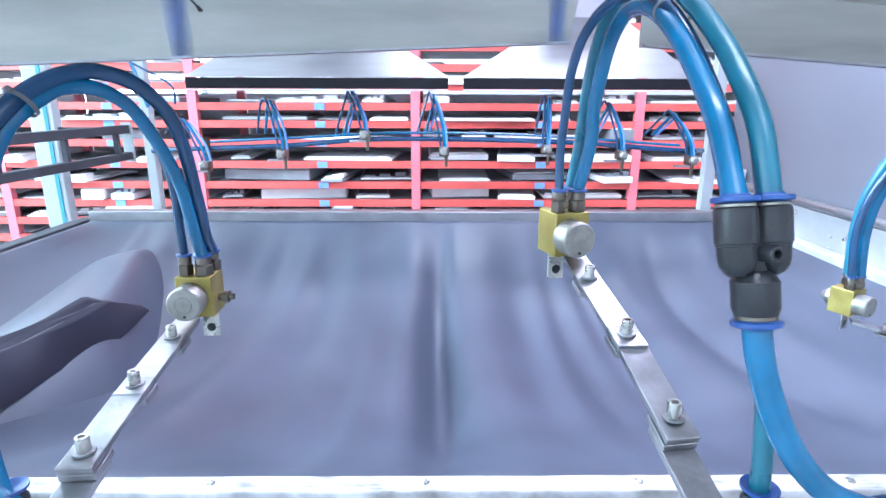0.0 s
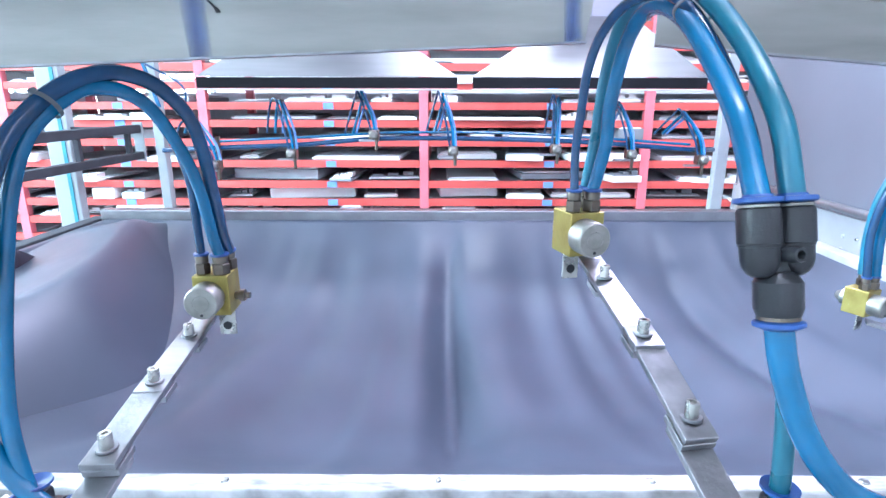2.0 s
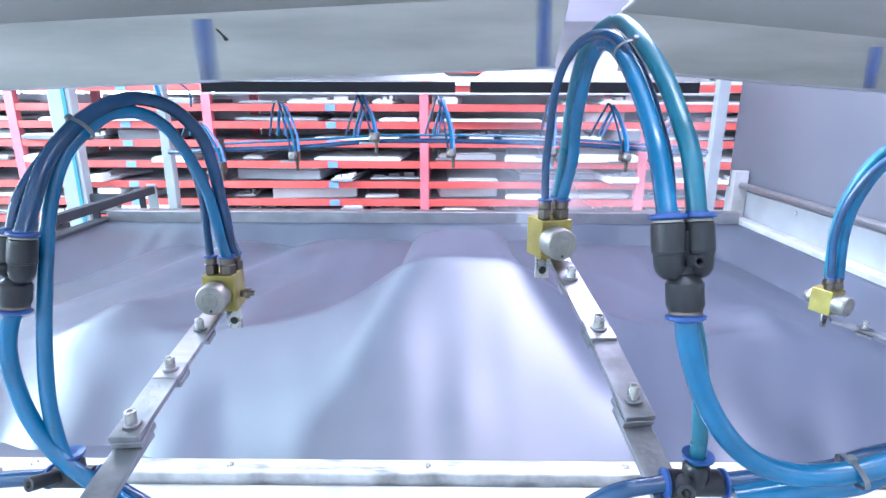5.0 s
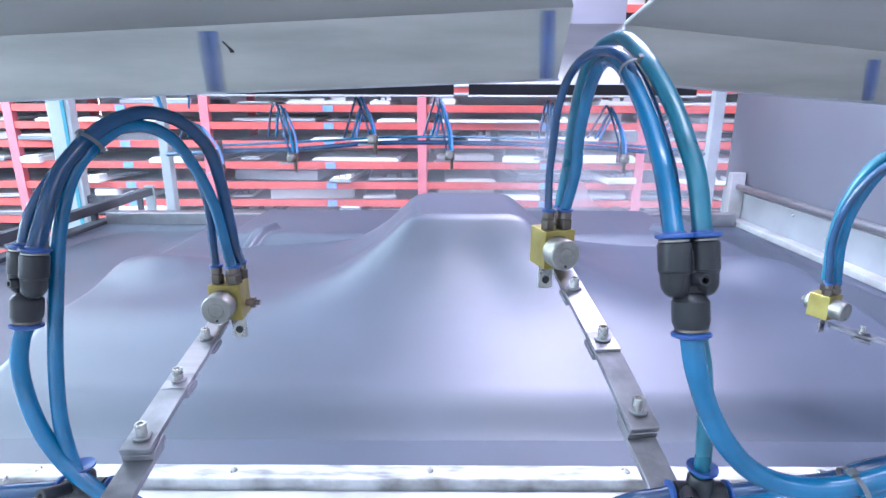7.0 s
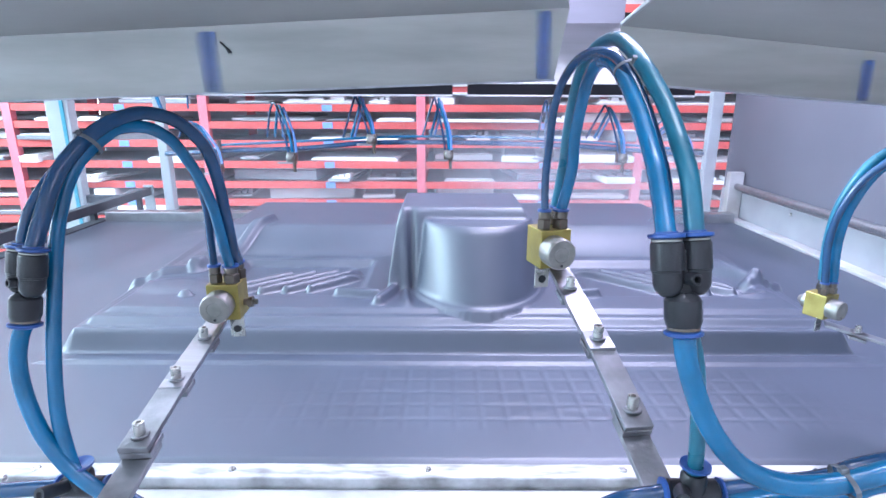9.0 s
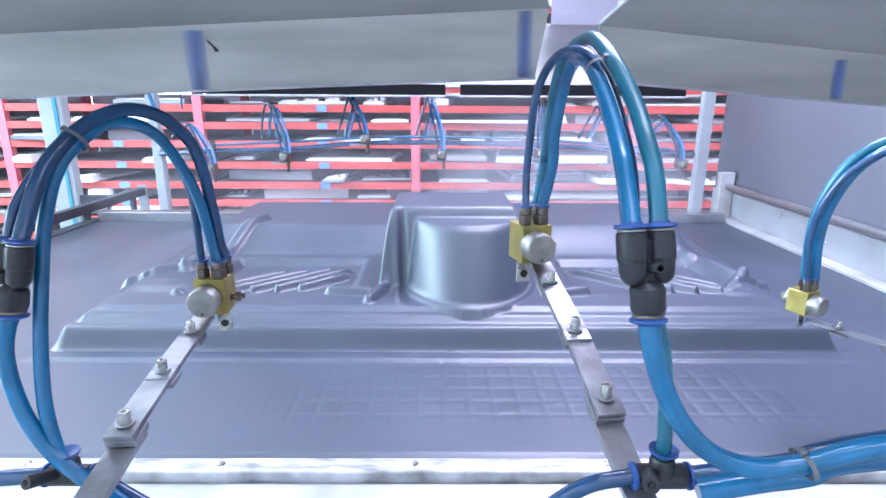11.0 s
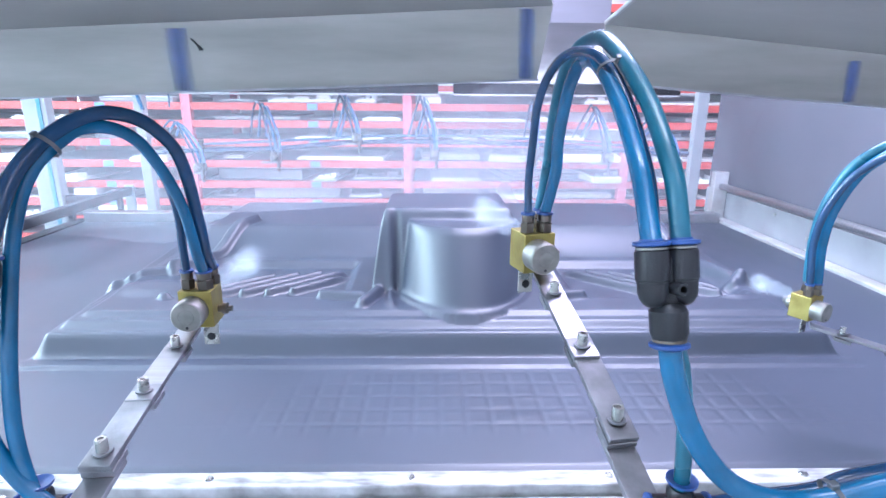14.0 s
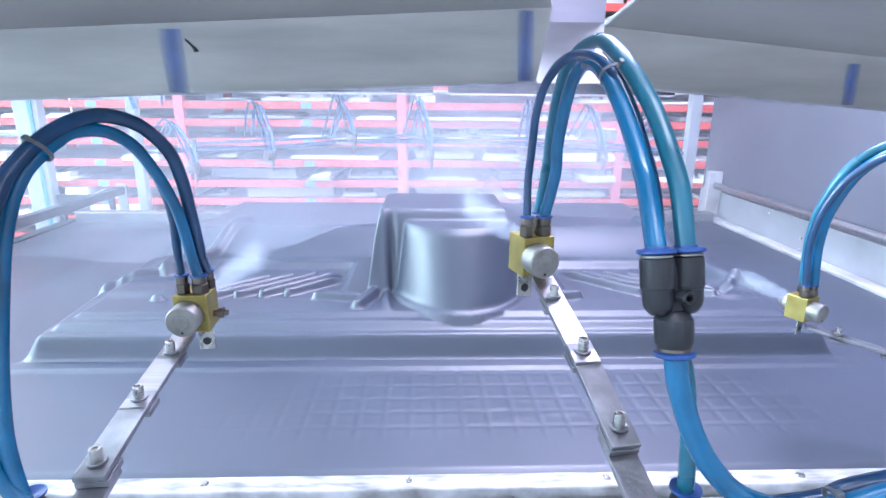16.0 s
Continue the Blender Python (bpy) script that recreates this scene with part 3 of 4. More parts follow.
# ---------------------------------------------------------------- side wall, posts, carrier
def side_wall():
    w = structure("wall_machine_side", box(1.63, 1.66, 0.2, 2.95, 0.14, 1.9), PANEL, "galvanised steel machine side panel")
    b = structure("wall_machine_side_base", box(1.622, 1.66, 0.2, 2.95, -0.5, 0.136), SIDE_BASE, "white lower machine side panel")
    for p in [(1.619, 2.108, 0.013), (1.619, 2.109, 0.062), (1.619, 2.333, 0.113), (1.619, 2.039, 0.066)]:
        part("rivet", lathe([(0, 0.004), (0.005, 0.004), (0.008, 0.001), (0.008, 0)], 10, pose(*p, 0, -90, 0)), BOLT, b)
    t = thing("guide_rail", "polished steel guide rail beside the bed", "rail")
    part("tube", tube([(1.59, 0.3, 0.165), (1.59, 1.6, 0.168), (1.59, 2.74, 0.17)], 0.016), STEEL, t)
    part("end_bracket", box(1.55, 1.62, 2.74, 2.78, -0.03, 0.24, 0.004), ALU, t)
    part("near_bracket", box(1.55, 1.62, 0.26, 0.30, -0.03, 0.24, 0.004), ALU, t)
    t = thing("machine_post", "pale grey machine corner post", "post")
    part("column", box(1.53, 1.59, 2.98, 3.03, ZF, 1.9, 0.005), GREY_PAINT, t)


def posts():
    t = thing("machine_post", "grey square machine post with a teal stripe", "post")
    part("column", box(-1.905, -1.785, 2.90, 2.96, ZF, 1.9, 0.006), GREY_PAINT, t)
    part("stripe", box(-1.826, -1.808, 2.894, 2.899, -0.5, 1.8), TEAL, t, "teal stripe")
    part("foot", box(-1.98, -1.69, 2.8, 3.1, ZF, ZF + 0.02, 0.004), GREY_PAINT, t)
    t = thing("machine_post", "slim grey machine post behind the bed", "post")
    part("column", box(-1.345, -1.298, 2.88, 2.93, ZF, 1.9, 0.004), GREY_PAINT, t)
    part("foot", box(-1.38, -1.22, 2.84, 2.98, ZF, ZF + 0.02, 0.004), GREY_PAINT, t)


def carrier():
    t = thing("sheet_carrier", "dark steel sheet carrier frame beside the bed", "carrier frame")
    part("upper_bar", box(-0.02, 0.02, 0, 1.5, -0.022, 0.022, 0.003), DARK_PAINT, t)
    part("lower_bar", box(-0.02, 0.02, 0, 1.5, -0.165, -0.125, 0.003), DARK_PAINT, t)
    for k in range(4):
        part("strut", box(-0.012, 0.012, 0.12 + 0.42 * k, 0.145 + 0.42 * k, -0.124, -0.023), DARK_PAINT, t)
    part("slide_block", box(-0.1855, -0.0205, 1.22, 1.245, -0.022, 0.022, 0.003), DARK_PAINT, t)
    part("end_plate", box(-0.028, 0.028, 1.5005, 1.512, -0.18, 0.035, 0.002), GREY_PAINT, t)
    t.matrix_world = pose(-1.60, 1.7, 0.40)
    return t


side_wall()
posts()
CARRIER = carrier()


# ---------------------------------------------------------------- spray arms
def hex_nut(r, h, m):
    return lathe([(0, 0), (r * 0.93, 0), (r, 0.001), (r, h - 0.001), (r * 0.93, h), (0, h)], 6, m)


def spray_arm(bar_points, knob, group, mirror=1, heading=0.0):
    """Flat bars bolted end over end, with a brass spray valve at the tip. Bar bolts are given from the tip."""
    t = thing("spray_arm", "stepped flat steel bars carrying a brass spray valve", "spray nozzle", group)
    pts = [Vector(p) for p in bar_points]
    tip = pts[0] + (pts[0] - pts[1]).normalized() * 0.04
    for k, p in enumerate(pts):
        a = p + (p - (pts[k - 1] if k else tip)).normalized() * 0.016
        b = tip + (tip - p).normalized() * 0.012 if k == 0 else pts[k - 1] + (pts[k - 1] - p).normalized() * -0.004
        if k:
            b = pts[k - 1] + (pts[k - 1] - p).normalized() * 0.012
        m = Matrix.Translation((a + b) / 2 + Vector((0, 0, -0.010))) @ (b - a).to_track_quat("Y", "Z").to_matrix().to_4x4()
        n = (b - a).length / 2
        bm = box(-0.0125, 0.0125, -n, n, -0.0028, 0.0028, 0.0008)
        bm.transform(m)
        part("flat_bar", bm, STEEL if k < 2 else DARK_STEEL, t)
        pad = box(-0.0130, 0.0130, -0.0135, 0.0135, -0.003, 0.003, 0.0008)
        pad.transform(Matrix.Translation(p + Vector((0, 0, -0.0175))) @ (b - a).to_track_quat("Y", "Z").to_matrix().to_4x4())
        part("joint_plate", pad, DARK_STEEL, t)
        bolt = lathe([(0, 0.016), (0.0032, 0.016), (0.0034, 0.0185), (0.0062, 0.0185), (0.0066, 0.017), (0.0066, 0.004),
                      (0, 0.004)], 18, Matrix.Translation(p + Vector((0, 0, -0.009))) @ Matrix.Diagonal((0.74, 0.74, 0.8, 1)))
        head = part("bolt", bolt, BOLT, t, smooth=True)
        part("washer", lathe([(0, 0.0045), (0.0100, 0.0045), (0.0105, 0.0040), (0.0105, 0.0022), (0, 0.0022)], 18,
                             Matrix.Translation(p + Vector((0, 0, -0.009))) @ Matrix.Diagonal((0.74, 0.74, 0.8, 1))), DARK_STEEL, head)
    last = pts[-1] + (pts[-1] - pts[-2]).normalized() * 0.22
    a, b = pts[-1], last
    bm = box(-0.0125, 0.0125, -0.01, (b - a).length, -0.0028, 0.0028, 0.0008)
    bm.transform(Matrix.Translation(a + Vector((0, 0, -0.024))) @ (b - a).to_track_quat("Y", "Z").to_matrix().to_4x4())
    part("flat_bar", bm, DARK_STEEL, t)
    # valve
    H = pose(knob[0], knob[1], knob[2], 0, 0, heading) @ Matrix.Diagonal((0.90, 0.90, 0.90, 1))
    bm = box(-0.021, 0.021, 0.008, 0.050, -0.024, 0.026, 0.0015)
    bm.transform(H)
    valve = part("valve_body", bm, BRASS, t, "yellow brass valve block")
    face = H @ pose(-0.004, 0.008, 0.0, 90, 0, 0)
    kn = lathe([(0, 0.024), (0.0090, 0.024), (0.0095, 0.0235), (0.0100, 0.024), (0.0180, 0.024), (0.0195, 0.0225), (0.0200, 0.020),
                (0.0200, 0.0), (0, 0)], 36, face)
    part("adjusting_knob", kn, KNOB, valve, "round matt nickel knob", True)
    part("knob_mark", lathe([(0, 0.0246), (0.0018, 0.0246), (0.0018, 0.0238)], 10, face @ pose(0.0, -0.014, 0)), BLACK, valve)
    back = H @ pose(0, 0.05, 0, -90, 0, 0)
    part("nozzle", lathe([(0.016, 0), (0.016, 0.010), (0.012, 0.014), (0.007, 0.022), (0.003, 0.024), (0, 0.024)], 24, back), KNOB, valve, "", True)
    sx = H @ pose(0.021, 0.03, -0.006, 0, 90, 0)
    part("side_screw", lathe([(0.005, 0), (0.005, 0.006), (0.0075, 0.006), (0.0075, 0.012), (0.004, 0.012), (0.004, 0.018), (0, 0.018)], 14, sx),
         FITTING, valve, "", True)
    tab = box(-0.010, 0.010, -0.0015, 0.0015, -0.050, -0.020, 0.001)
    tab.transform(H @ pose(0.012 * mirror, 0.02, -0.003))
    tab = part("bracket_tab", tab, BOLT, valve, "bright bracket tab with a hole")
    part("hole", lathe([(0, 0.0022), (0.0052, 0.0022), (0.0052, 0.0012), (0, 0.0012)], 18, H @ pose(0.012 * mirror, 0.02, -0.041, 90, 0, 0)), BLACK, t)
    for k, (dx, dy, r) in enumerate(((-0.0115, 0.022, 0.0090), (0.0105, 0.020, 0.0108), (0.0145, 0.041, 0.0088))):
        base = H @ pose(dx, dy, 0.026)
        nut = part("hose_fitting", hex_nut(r, 0.013, base), FITTING, t)
        f = part("fitting_collar", lathe([(r * 0.8, 0.0135), (r * 0.85, 0.020), (r * 0.75, 0.022), (0, 0.022)], 20, base), FITTING, nut, "", True)
        part("release_ring", lathe([(0, 0.0225), (r * 1.0, 0.0225), (r * 1.0, 0.0250), (r * 0.7, 0.026), (0, 0.026)], 20, base), RING, nut, "blue release ring")
    return t, H


def top_of(H, k):
    dx, dy = ((-0.0115, 0.022), (0.0105, 0.020), (0.0145, 0.041))[k]
    return H @ Vector((dx, dy, 0.048))


K1, K2, K3 = (-0.140, 0.640, 0.352), (0.257, 0.628, 0.424), (0.836, 0.955, 0.226)
ARM1, H1 = spray_arm([(-0.154, 0.617, 0.328), (-0.144, 0.526, 0.325), (-0.137, 0.442, 0.317)], K1, "spray arms", 1, 3)
ARM2, H2 = spray_arm([(0.268, 0.608, 0.395), (0.274, 0.512, 0.378), (0.285, 0.437, 0.347)], K2, "spray arms", -1, 17)
ARM3, H3 = spray_arm([(0.876, 0.943, 0.193), (0.946, 0.905, 0.178), (1.011, 0.868, 0.164)], K3, "spray arms", -1, 26)


# ---------------------------------------------------------------- hoses
def hose(name_label, pts, r, mat, group="air hoses"):
    return tagged(part("air_hose", tube(pts, r, 14, 12), mat, None, name_label, True), name_label, "hose", group)


def y_union(top, down, label="black nylon Y union with blue release rings", tilt=0):
    """A push-in Y union hanging from two hoses; top is between its two sockets."""
    t = thing("hose_union", label, "hose fitting", "hose unions")
    m = aim(top, down) @ Matrix.Diagonal((0.68, 0.68, 0.63, 1))
    for s in (-1, 1):
        sock = part("socket", lathe([(0, -0.002), (0.0132, -0.002), (0.0146, -0.0008), (0.0151, 0.002), (0.0151, 0.0265), (0.0143, 0.0275), (0.0143, 0.029), (0.0137, 0.0295),
                                     (0.0135, 0.040), (0.0124, 0.0455), (0.0095, 0.0505), (0.006, 0.0535), (0, 0.054)], 32, m @ pose(0.0150 * s, 0, 0)), BLACK, t, "", True)
        part("collar", lathe([(0.0132, -0.0048), (0.0140, -0.0042), (0.0140, -0.0022), (0, -0.0022)], 28, m @ pose(0.0150 * s, 0, 0)), KNOB, sock, "pale metal collar", True)
        part("release_ring", lathe([(0, -0.0125), (0.0100, -0.0125), (0.0106, -0.0105), (0.0162, -0.0100), (0.0168, -0.0090), (0.0168, -0.0066), (0.0160, -0.0058), (0.012, -0.005), (0, -0.005)], 32,
                                   m @ pose(0.0150 * s, 0, 0)), RING, sock, "blue release ring", True)
    part("web", box(-0.0075, 0.0075, -0.006, 0.006, 0.006, 0.062, 0.002), BLACK, t).matrix_local = m
    stem = part("stem", lathe([(0, 0.050), (0.010, 0.050), (0.0150, 0.0545), (0.0158, 0.0565), (0.0170, 0.058), (0.0170, 0.079), (0.0158, 0.083), (0.0150, 0.0855), (0, 0.0855)], 32, m), BLACK, t, "", True)
    face = -90 if (m.to_3x3() @ Vector((0, 1, 0))).y < 0 else 90
    part("lug", lathe([(0.0062, -0.008), (0.0062, 0.019), (0.0056, 0.020), (0.0036, 0.020), (0.0032, 0.019), (0.0032, 0.009), (0, 0.009)], 20, m @ pose(0.002, 0, 0.036, face, 0, 0)), BLACK, t, "hollow mounting lug", True)
    part("stem_collar", lathe([(0, 0.0856), (0.0148, 0.0856), (0.0150, 0.0885), (0, 0.0885)], 28, m), FITTING, stem, "thin brass collar")
    part("release_ring", lathe([(0, 0.089), (0.0145, 0.089), (0.0178, 0.0905), (0.0178, 0.0935), (0.0165, 0.0945), (0.0105, 0.097), (0, 0.097)], 32, m), RING, stem, "blue release ring", True)
    return t, m


def tie(center, direction, r, label="dark grey cable tie round the hoses", flat=1.75):
    t = thing("cable_tie", label, "cable tie", "cable ties")
    m = aim(center, Vector(center) + Vector(direction))
    bm = lathe([(1, -0.0016), (1.05, -0.0016), (1.05, 0.0016), (1, 0.0016), (1, -0.0016)], 24)
    bm.transform(m @ Matrix.Diagonal((r * flat, r * 1.0, 1, 1)))
    part("strap", bm, TIE, t)
    part("head", box(-0.0026, 0.0026, -0.003, 0.003, -0.0026, 0.0026, 0.0008), TIE, t).matrix_local = m @ pose(0, r * 1.02, 0)
    return t


# hoses of the middle arm
UT2, UD2 = Vector((0.277, 0.366, 0.504)), Vector((0.280, 0.352, 0.445))
U2, M2 = y_union(UT2, UD2)
sl, sr = M2 @ Vector((-0.0150, 0, -0.008)), M2 @ Vector((0.0150, 0, -0.008))
if sl.x > sr.x:
    sl, sr = sr, sl
a0, a1, a2 = top_of(H2, 0), top_of(H2, 1), top_of(H2, 2)
hose("slim dark blue air hose looping over to the valve", [a0, (0.241, 0.648, 0.508), (0.242, 0.640, 0.546), (0.242, 0.628, 0.579), (0.245, 0.612, 0.605),
     (0.249, 0.585, 0.622), (0.253, 0.555, 0.630), (0.258, 0.525, 0.631), (0.263, 0.497, 0.626), (0.269, 0.474, 0.612), (0.274, 0.452, 0.592), (0.275, 0.425, 0.568),
     (0.274, 0.395, 0.540), sl + Vector((0.003, 0.004, 0))], 0.0044, HOSE_DARK)
hose("bright blue air hose looping over to the valve", [a1, (0.269, 0.642, 0.515), (0.268, 0.636, 0.547), (0.269, 0.625, 0.577), (0.269, 0.605, 0.604), (0.269, 0.580, 0.620),
     (0.270, 0.555, 0.626), (0.269, 0.520, 0.622), (0.267, 0.482, 0.610), (0.267, 0.455, 0.595), (0.268, 0.430, 0.576), (0.267, 0.400, 0.553), (0.267, 0.385, 0.536), sl],
     0.0064, HOSE)
hose("teal air hose looping over to the valve", [a2, (0.264, 0.662, 0.519), (0.265, 0.655, 0.557), (0.267, 0.645, 0.594), (0.269, 0.622, 0.624), (0.272, 0.595, 0.638),
     (0.274, 0.565, 0.643), (0.275, 0.530, 0.642), (0.276, 0.495, 0.631), (0.277, 0.468, 0.618), (0.280, 0.448, 0.604), (0.283, 0.425, 0.585), (0.284, 0.400, 0.562),
     (0.286, 0.385, 0.542), sr], 0.0063, HOSE_TEAL)
tie((0.2715, 0.476, 0.613), (0.01, -0.5, -0.33), 0.0098, flat=1.35)
end2 = M2 @ Vector((0, 0, 0.09))
hose("thick bright blue supply hose curving away", [end2, (0.283, 0.350, 0.430), (0.289, 0.348, 0.411), (0.297, 0.346, 0.392), (0.308, 0.344, 0.374), (0.322, 0.342, 0.3585),
     (0.338, 0.340, 0.349), (0.356, 0.338, 0.345), (0.374, 0.336, 0.346), (0.394, 0.333, 0.352), (0.43, 0.33, 0.366), (0.52, 0.325, 0.385), (0.64, 0.32, 0.39)], 0.0072, HOSE)
hose("dark blue riser hose behind the union", [(0.292, 0.368, 0.440), (0.300, 0.372, 0.419), (0.307, 0.374, 0.385), (0.310, 0.373, 0.351), (0.3105, 0.372, 0.328)], 0.0056, HOSE_TEAL)

# hoses of the arm beside the open side
UT1, UD1 = Vector((-0.209, 0.450, 0.471)), Vector((-0.215, 0.440, 0.412))
U1, M1 = y_union(UT1, UD1)
sl, sr = M1 @ Vector((-0.0150, 0, -0.008)), M1 @ Vector((0.0150, 0, -0.008))
if sl.x > sr.x:
    sl, sr = sr, sl
a0, a1, a2 = top_of(H1, 0), top_of(H1, 1), top_of(H1, 2)
hose("slim dark blue air hose looping over to the valve", [a0, (-0.149, 0.652, 0.427), (-0.145, 0.642, 0.469), (-0.146, 0.630, 0.503), (-0.149, 0.612, 0.532), (-0.155, 0.592, 0.552),
     (-0.162, 0.567, 0.563), (-0.171, 0.545, 0.564), (-0.179, 0.523, 0.560), (-0.186, 0.507, 0.552), (-0.194, 0.493, 0.541), (-0.204, 0.478, 0.523), (-0.212, 0.463, 0.500), sl],
     0.0047, HOSE_DARK)
hose("bright blue air hose looping down beside the union", [a1, (-0.129, 0.642, 0.419), (-0.131, 0.638, 0.444), (-0.133, 0.630, 0.475), (-0.137, 0.617, 0.505), (-0.142, 0.602, 0.530),
     (-0.147, 0.587, 0.549), (-0.154, 0.570, 0.561), (-0.162, 0.553, 0.566), (-0.171, 0.536, 0.565), (-0.177, 0.520, 0.557), (-0.182, 0.507, 0.548), (-0.188, 0.497, 0.537),
     (-0.195, 0.490, 0.520), (-0.199, 0.483, 0.500), (-0.201, 0.475, 0.478), (-0.202, 0.467, 0.451), (-0.203, 0.460, 0.424), (-0.204, 0.452, 0.391), (-0.204, 0.445, 0.359),
     (-0.203, 0.440, 0.330), (-0.199, 0.436, 0.304), (-0.193, 0.432, 0.280)], 0.0060, HOSE)
hose("dark blue air hose looping over to the valve", [a2, (-0.125, 0.655, 0.420), (-0.126, 0.652, 0.444), (-0.126, 0.645, 0.469), (-0.125, 0.632, 0.506), (-0.126, 0.615, 0.538),
     (-0.133, 0.597, 0.559), (-0.143, 0.580, 0.572), (-0.157, 0.560, 0.578), (-0.167, 0.540, 0.575), (-0.175, 0.523, 0.568), (-0.182, 0.507, 0.558), (-0.187, 0.495, 0.548),
     (-0.193, 0.482, 0.534), (-0.196, 0.468, 0.515), (-0.199, 0.457, 0.494), sr], 0.0066, HOSE_DARK)
tie((-0.182, 0.508, 0.553), (-0.35, -0.6, -0.55), 0.0112, flat=1.15)
end1 = M1 @ Vector((0, 0, 0.09))
hose("thick blue supply hose curving away", [end1, (-0.222, 0.440, 0.400), (-0.226, 0.438, 0.378), (-0.223, 0.435, 0.349), (-0.214, 0.432, 0.319), (-0.199, 0.430, 0.292),
     (-0.180, 0.428, 0.272), (-0.152, 0.425, 0.252), (-0.10, 0.41, 0.225), (-0.04, 0.40, 0.195), (0.02, 0.39, 0.16)], 0.0066, HOSE)

# hoses of the arm by the panel
a0, a1, a2 = top_of(H3, 0), top_of(H3, 1), top_of(H3, 2)
for p, r, mat, o in ((a0, 0.0062, HOSE_DARK, 0), (a1, 0.0085, HOSE, 0.012), (a2, 0.0085, HOSE_TEAL, 0.02)):
    hose("blue air hose arching over to the valve", [p, (p.x - 0.008 + o * 0.2, p.y, 0.35), (p.x + 0.0, p.y - 0.01, 0.42), (p.x + 0.028, p.y - 0.03, 0.482 + o * 0.6),
         (p.x + 0.085, p.y - 0.06, 0.515 + o * 0.6), (p.x + 0.17, p.y - 0.10, 0.47), (p.x + 0.19, p.y - 0.12, 0.36), (p.x + 0.19, p.y - 0.12, 0.20)], r, mat)


def tee(at, r=0.0095):
    t = thing("hose_tee", "black nylon tee with blue release rings", "hose fitting", "hose tees")
    m = Matrix.Translation(at)
    body = part("body", lathe([(0, -0.019), (r * 0.8, -0.019), (r, -0.017), (r, 0.017), (r * 0.8, 0.019), (0, 0.019)], 20, m @ pose(0, 0, 0, 0, 90, 0)), BLACK, t, "", True)
    branch = part("branch", lathe([(0, 0), (r, 0), (r, 0.014), (r * 0.8, 0.017), (0, 0.017)], 20, m), BLACK, t, "", True)
    part("lug", lathe([(0, 0), (0.006, 0), (0.006, 0.026), (0.003, 0.026), (0, 0.02)], 14, m @ pose(-0.010, -0.004, 0.004, 70, 0, -20)), BLACK, t, "", True)
    part("release_ring", lathe([(0, 0.0175), (r * 1.15, 0.022), (r * 1.15, 0.024), (0, 0.021)], 20, m), RING, branch, "blue release ring")
    for s in (-1, 1):
        part("release_ring", lathe([(0, 0.0195), (r * 1.1, 0.020), (r * 1.1, 0.022), (0, 0.024)], 20, m @ pose(0, 0, 0, 0, 90 * s, 0)), RING, body, "blue release ring")
    return t


tee((0.3105, 0.372, 0.311))
tee((-0.190, 0.436, 0.262))
hose("dark blue manifold hose along the arms", [(-0.50, 0.43, 0.250), (-0.34, 0.43, 0.256), (-0.210, 0.436, 0.262)], 0.007, HOSE_DARK)
hose("dark blue manifold hose slung between the arms", [(-0.170, 0.436, 0.262), (-0.06, 0.42, 0.205), (0.06, 0.39, 0.19), (0.17, 0.375, 0.235), (0.245, 0.372, 0.297), (0.290, 0.372, 0.311)], 0.0062, HOSE_DARK)
hose("dark blue manifold hose along the arms", [(0.331, 0.372, 0.311), (0.379, 0.370, 0.320), (0.408, 0.367, 0.328), (0.45, 0.365, 0.344), (0.66, 0.35, 0.39)], 0.007, HOSE_DARK)
hose("bright blue manifold hose along the arms", [(0.335, 0.362, 0.306), (0.381, 0.360, 0.317), (0.408, 0.355, 0.326), (0.45, 0.348, 0.345), (0.66, 0.33, 0.37)], 0.009, HOSE)

tie((0.390, 0.335, 0.350), (1, 0, 0.25), 0.0078, "pale cable tie round the supply hoses")
hose("slim blue hose hanging by the slim post", [(-1.34, 2.85, 0.729), (-1.317, 2.85, 0.652), (-1.301, 2.85, 0.587), (-1.283, 2.85, 0.521)], 0.009, HOSE)
hose("slim dark blue hose hanging by the slim post", [(-1.34, 2.85, 0.729), (-1.166, 2.85, 0.627), (-1.151, 2.85, 0.535)], 0.005, HOSE_DARK)


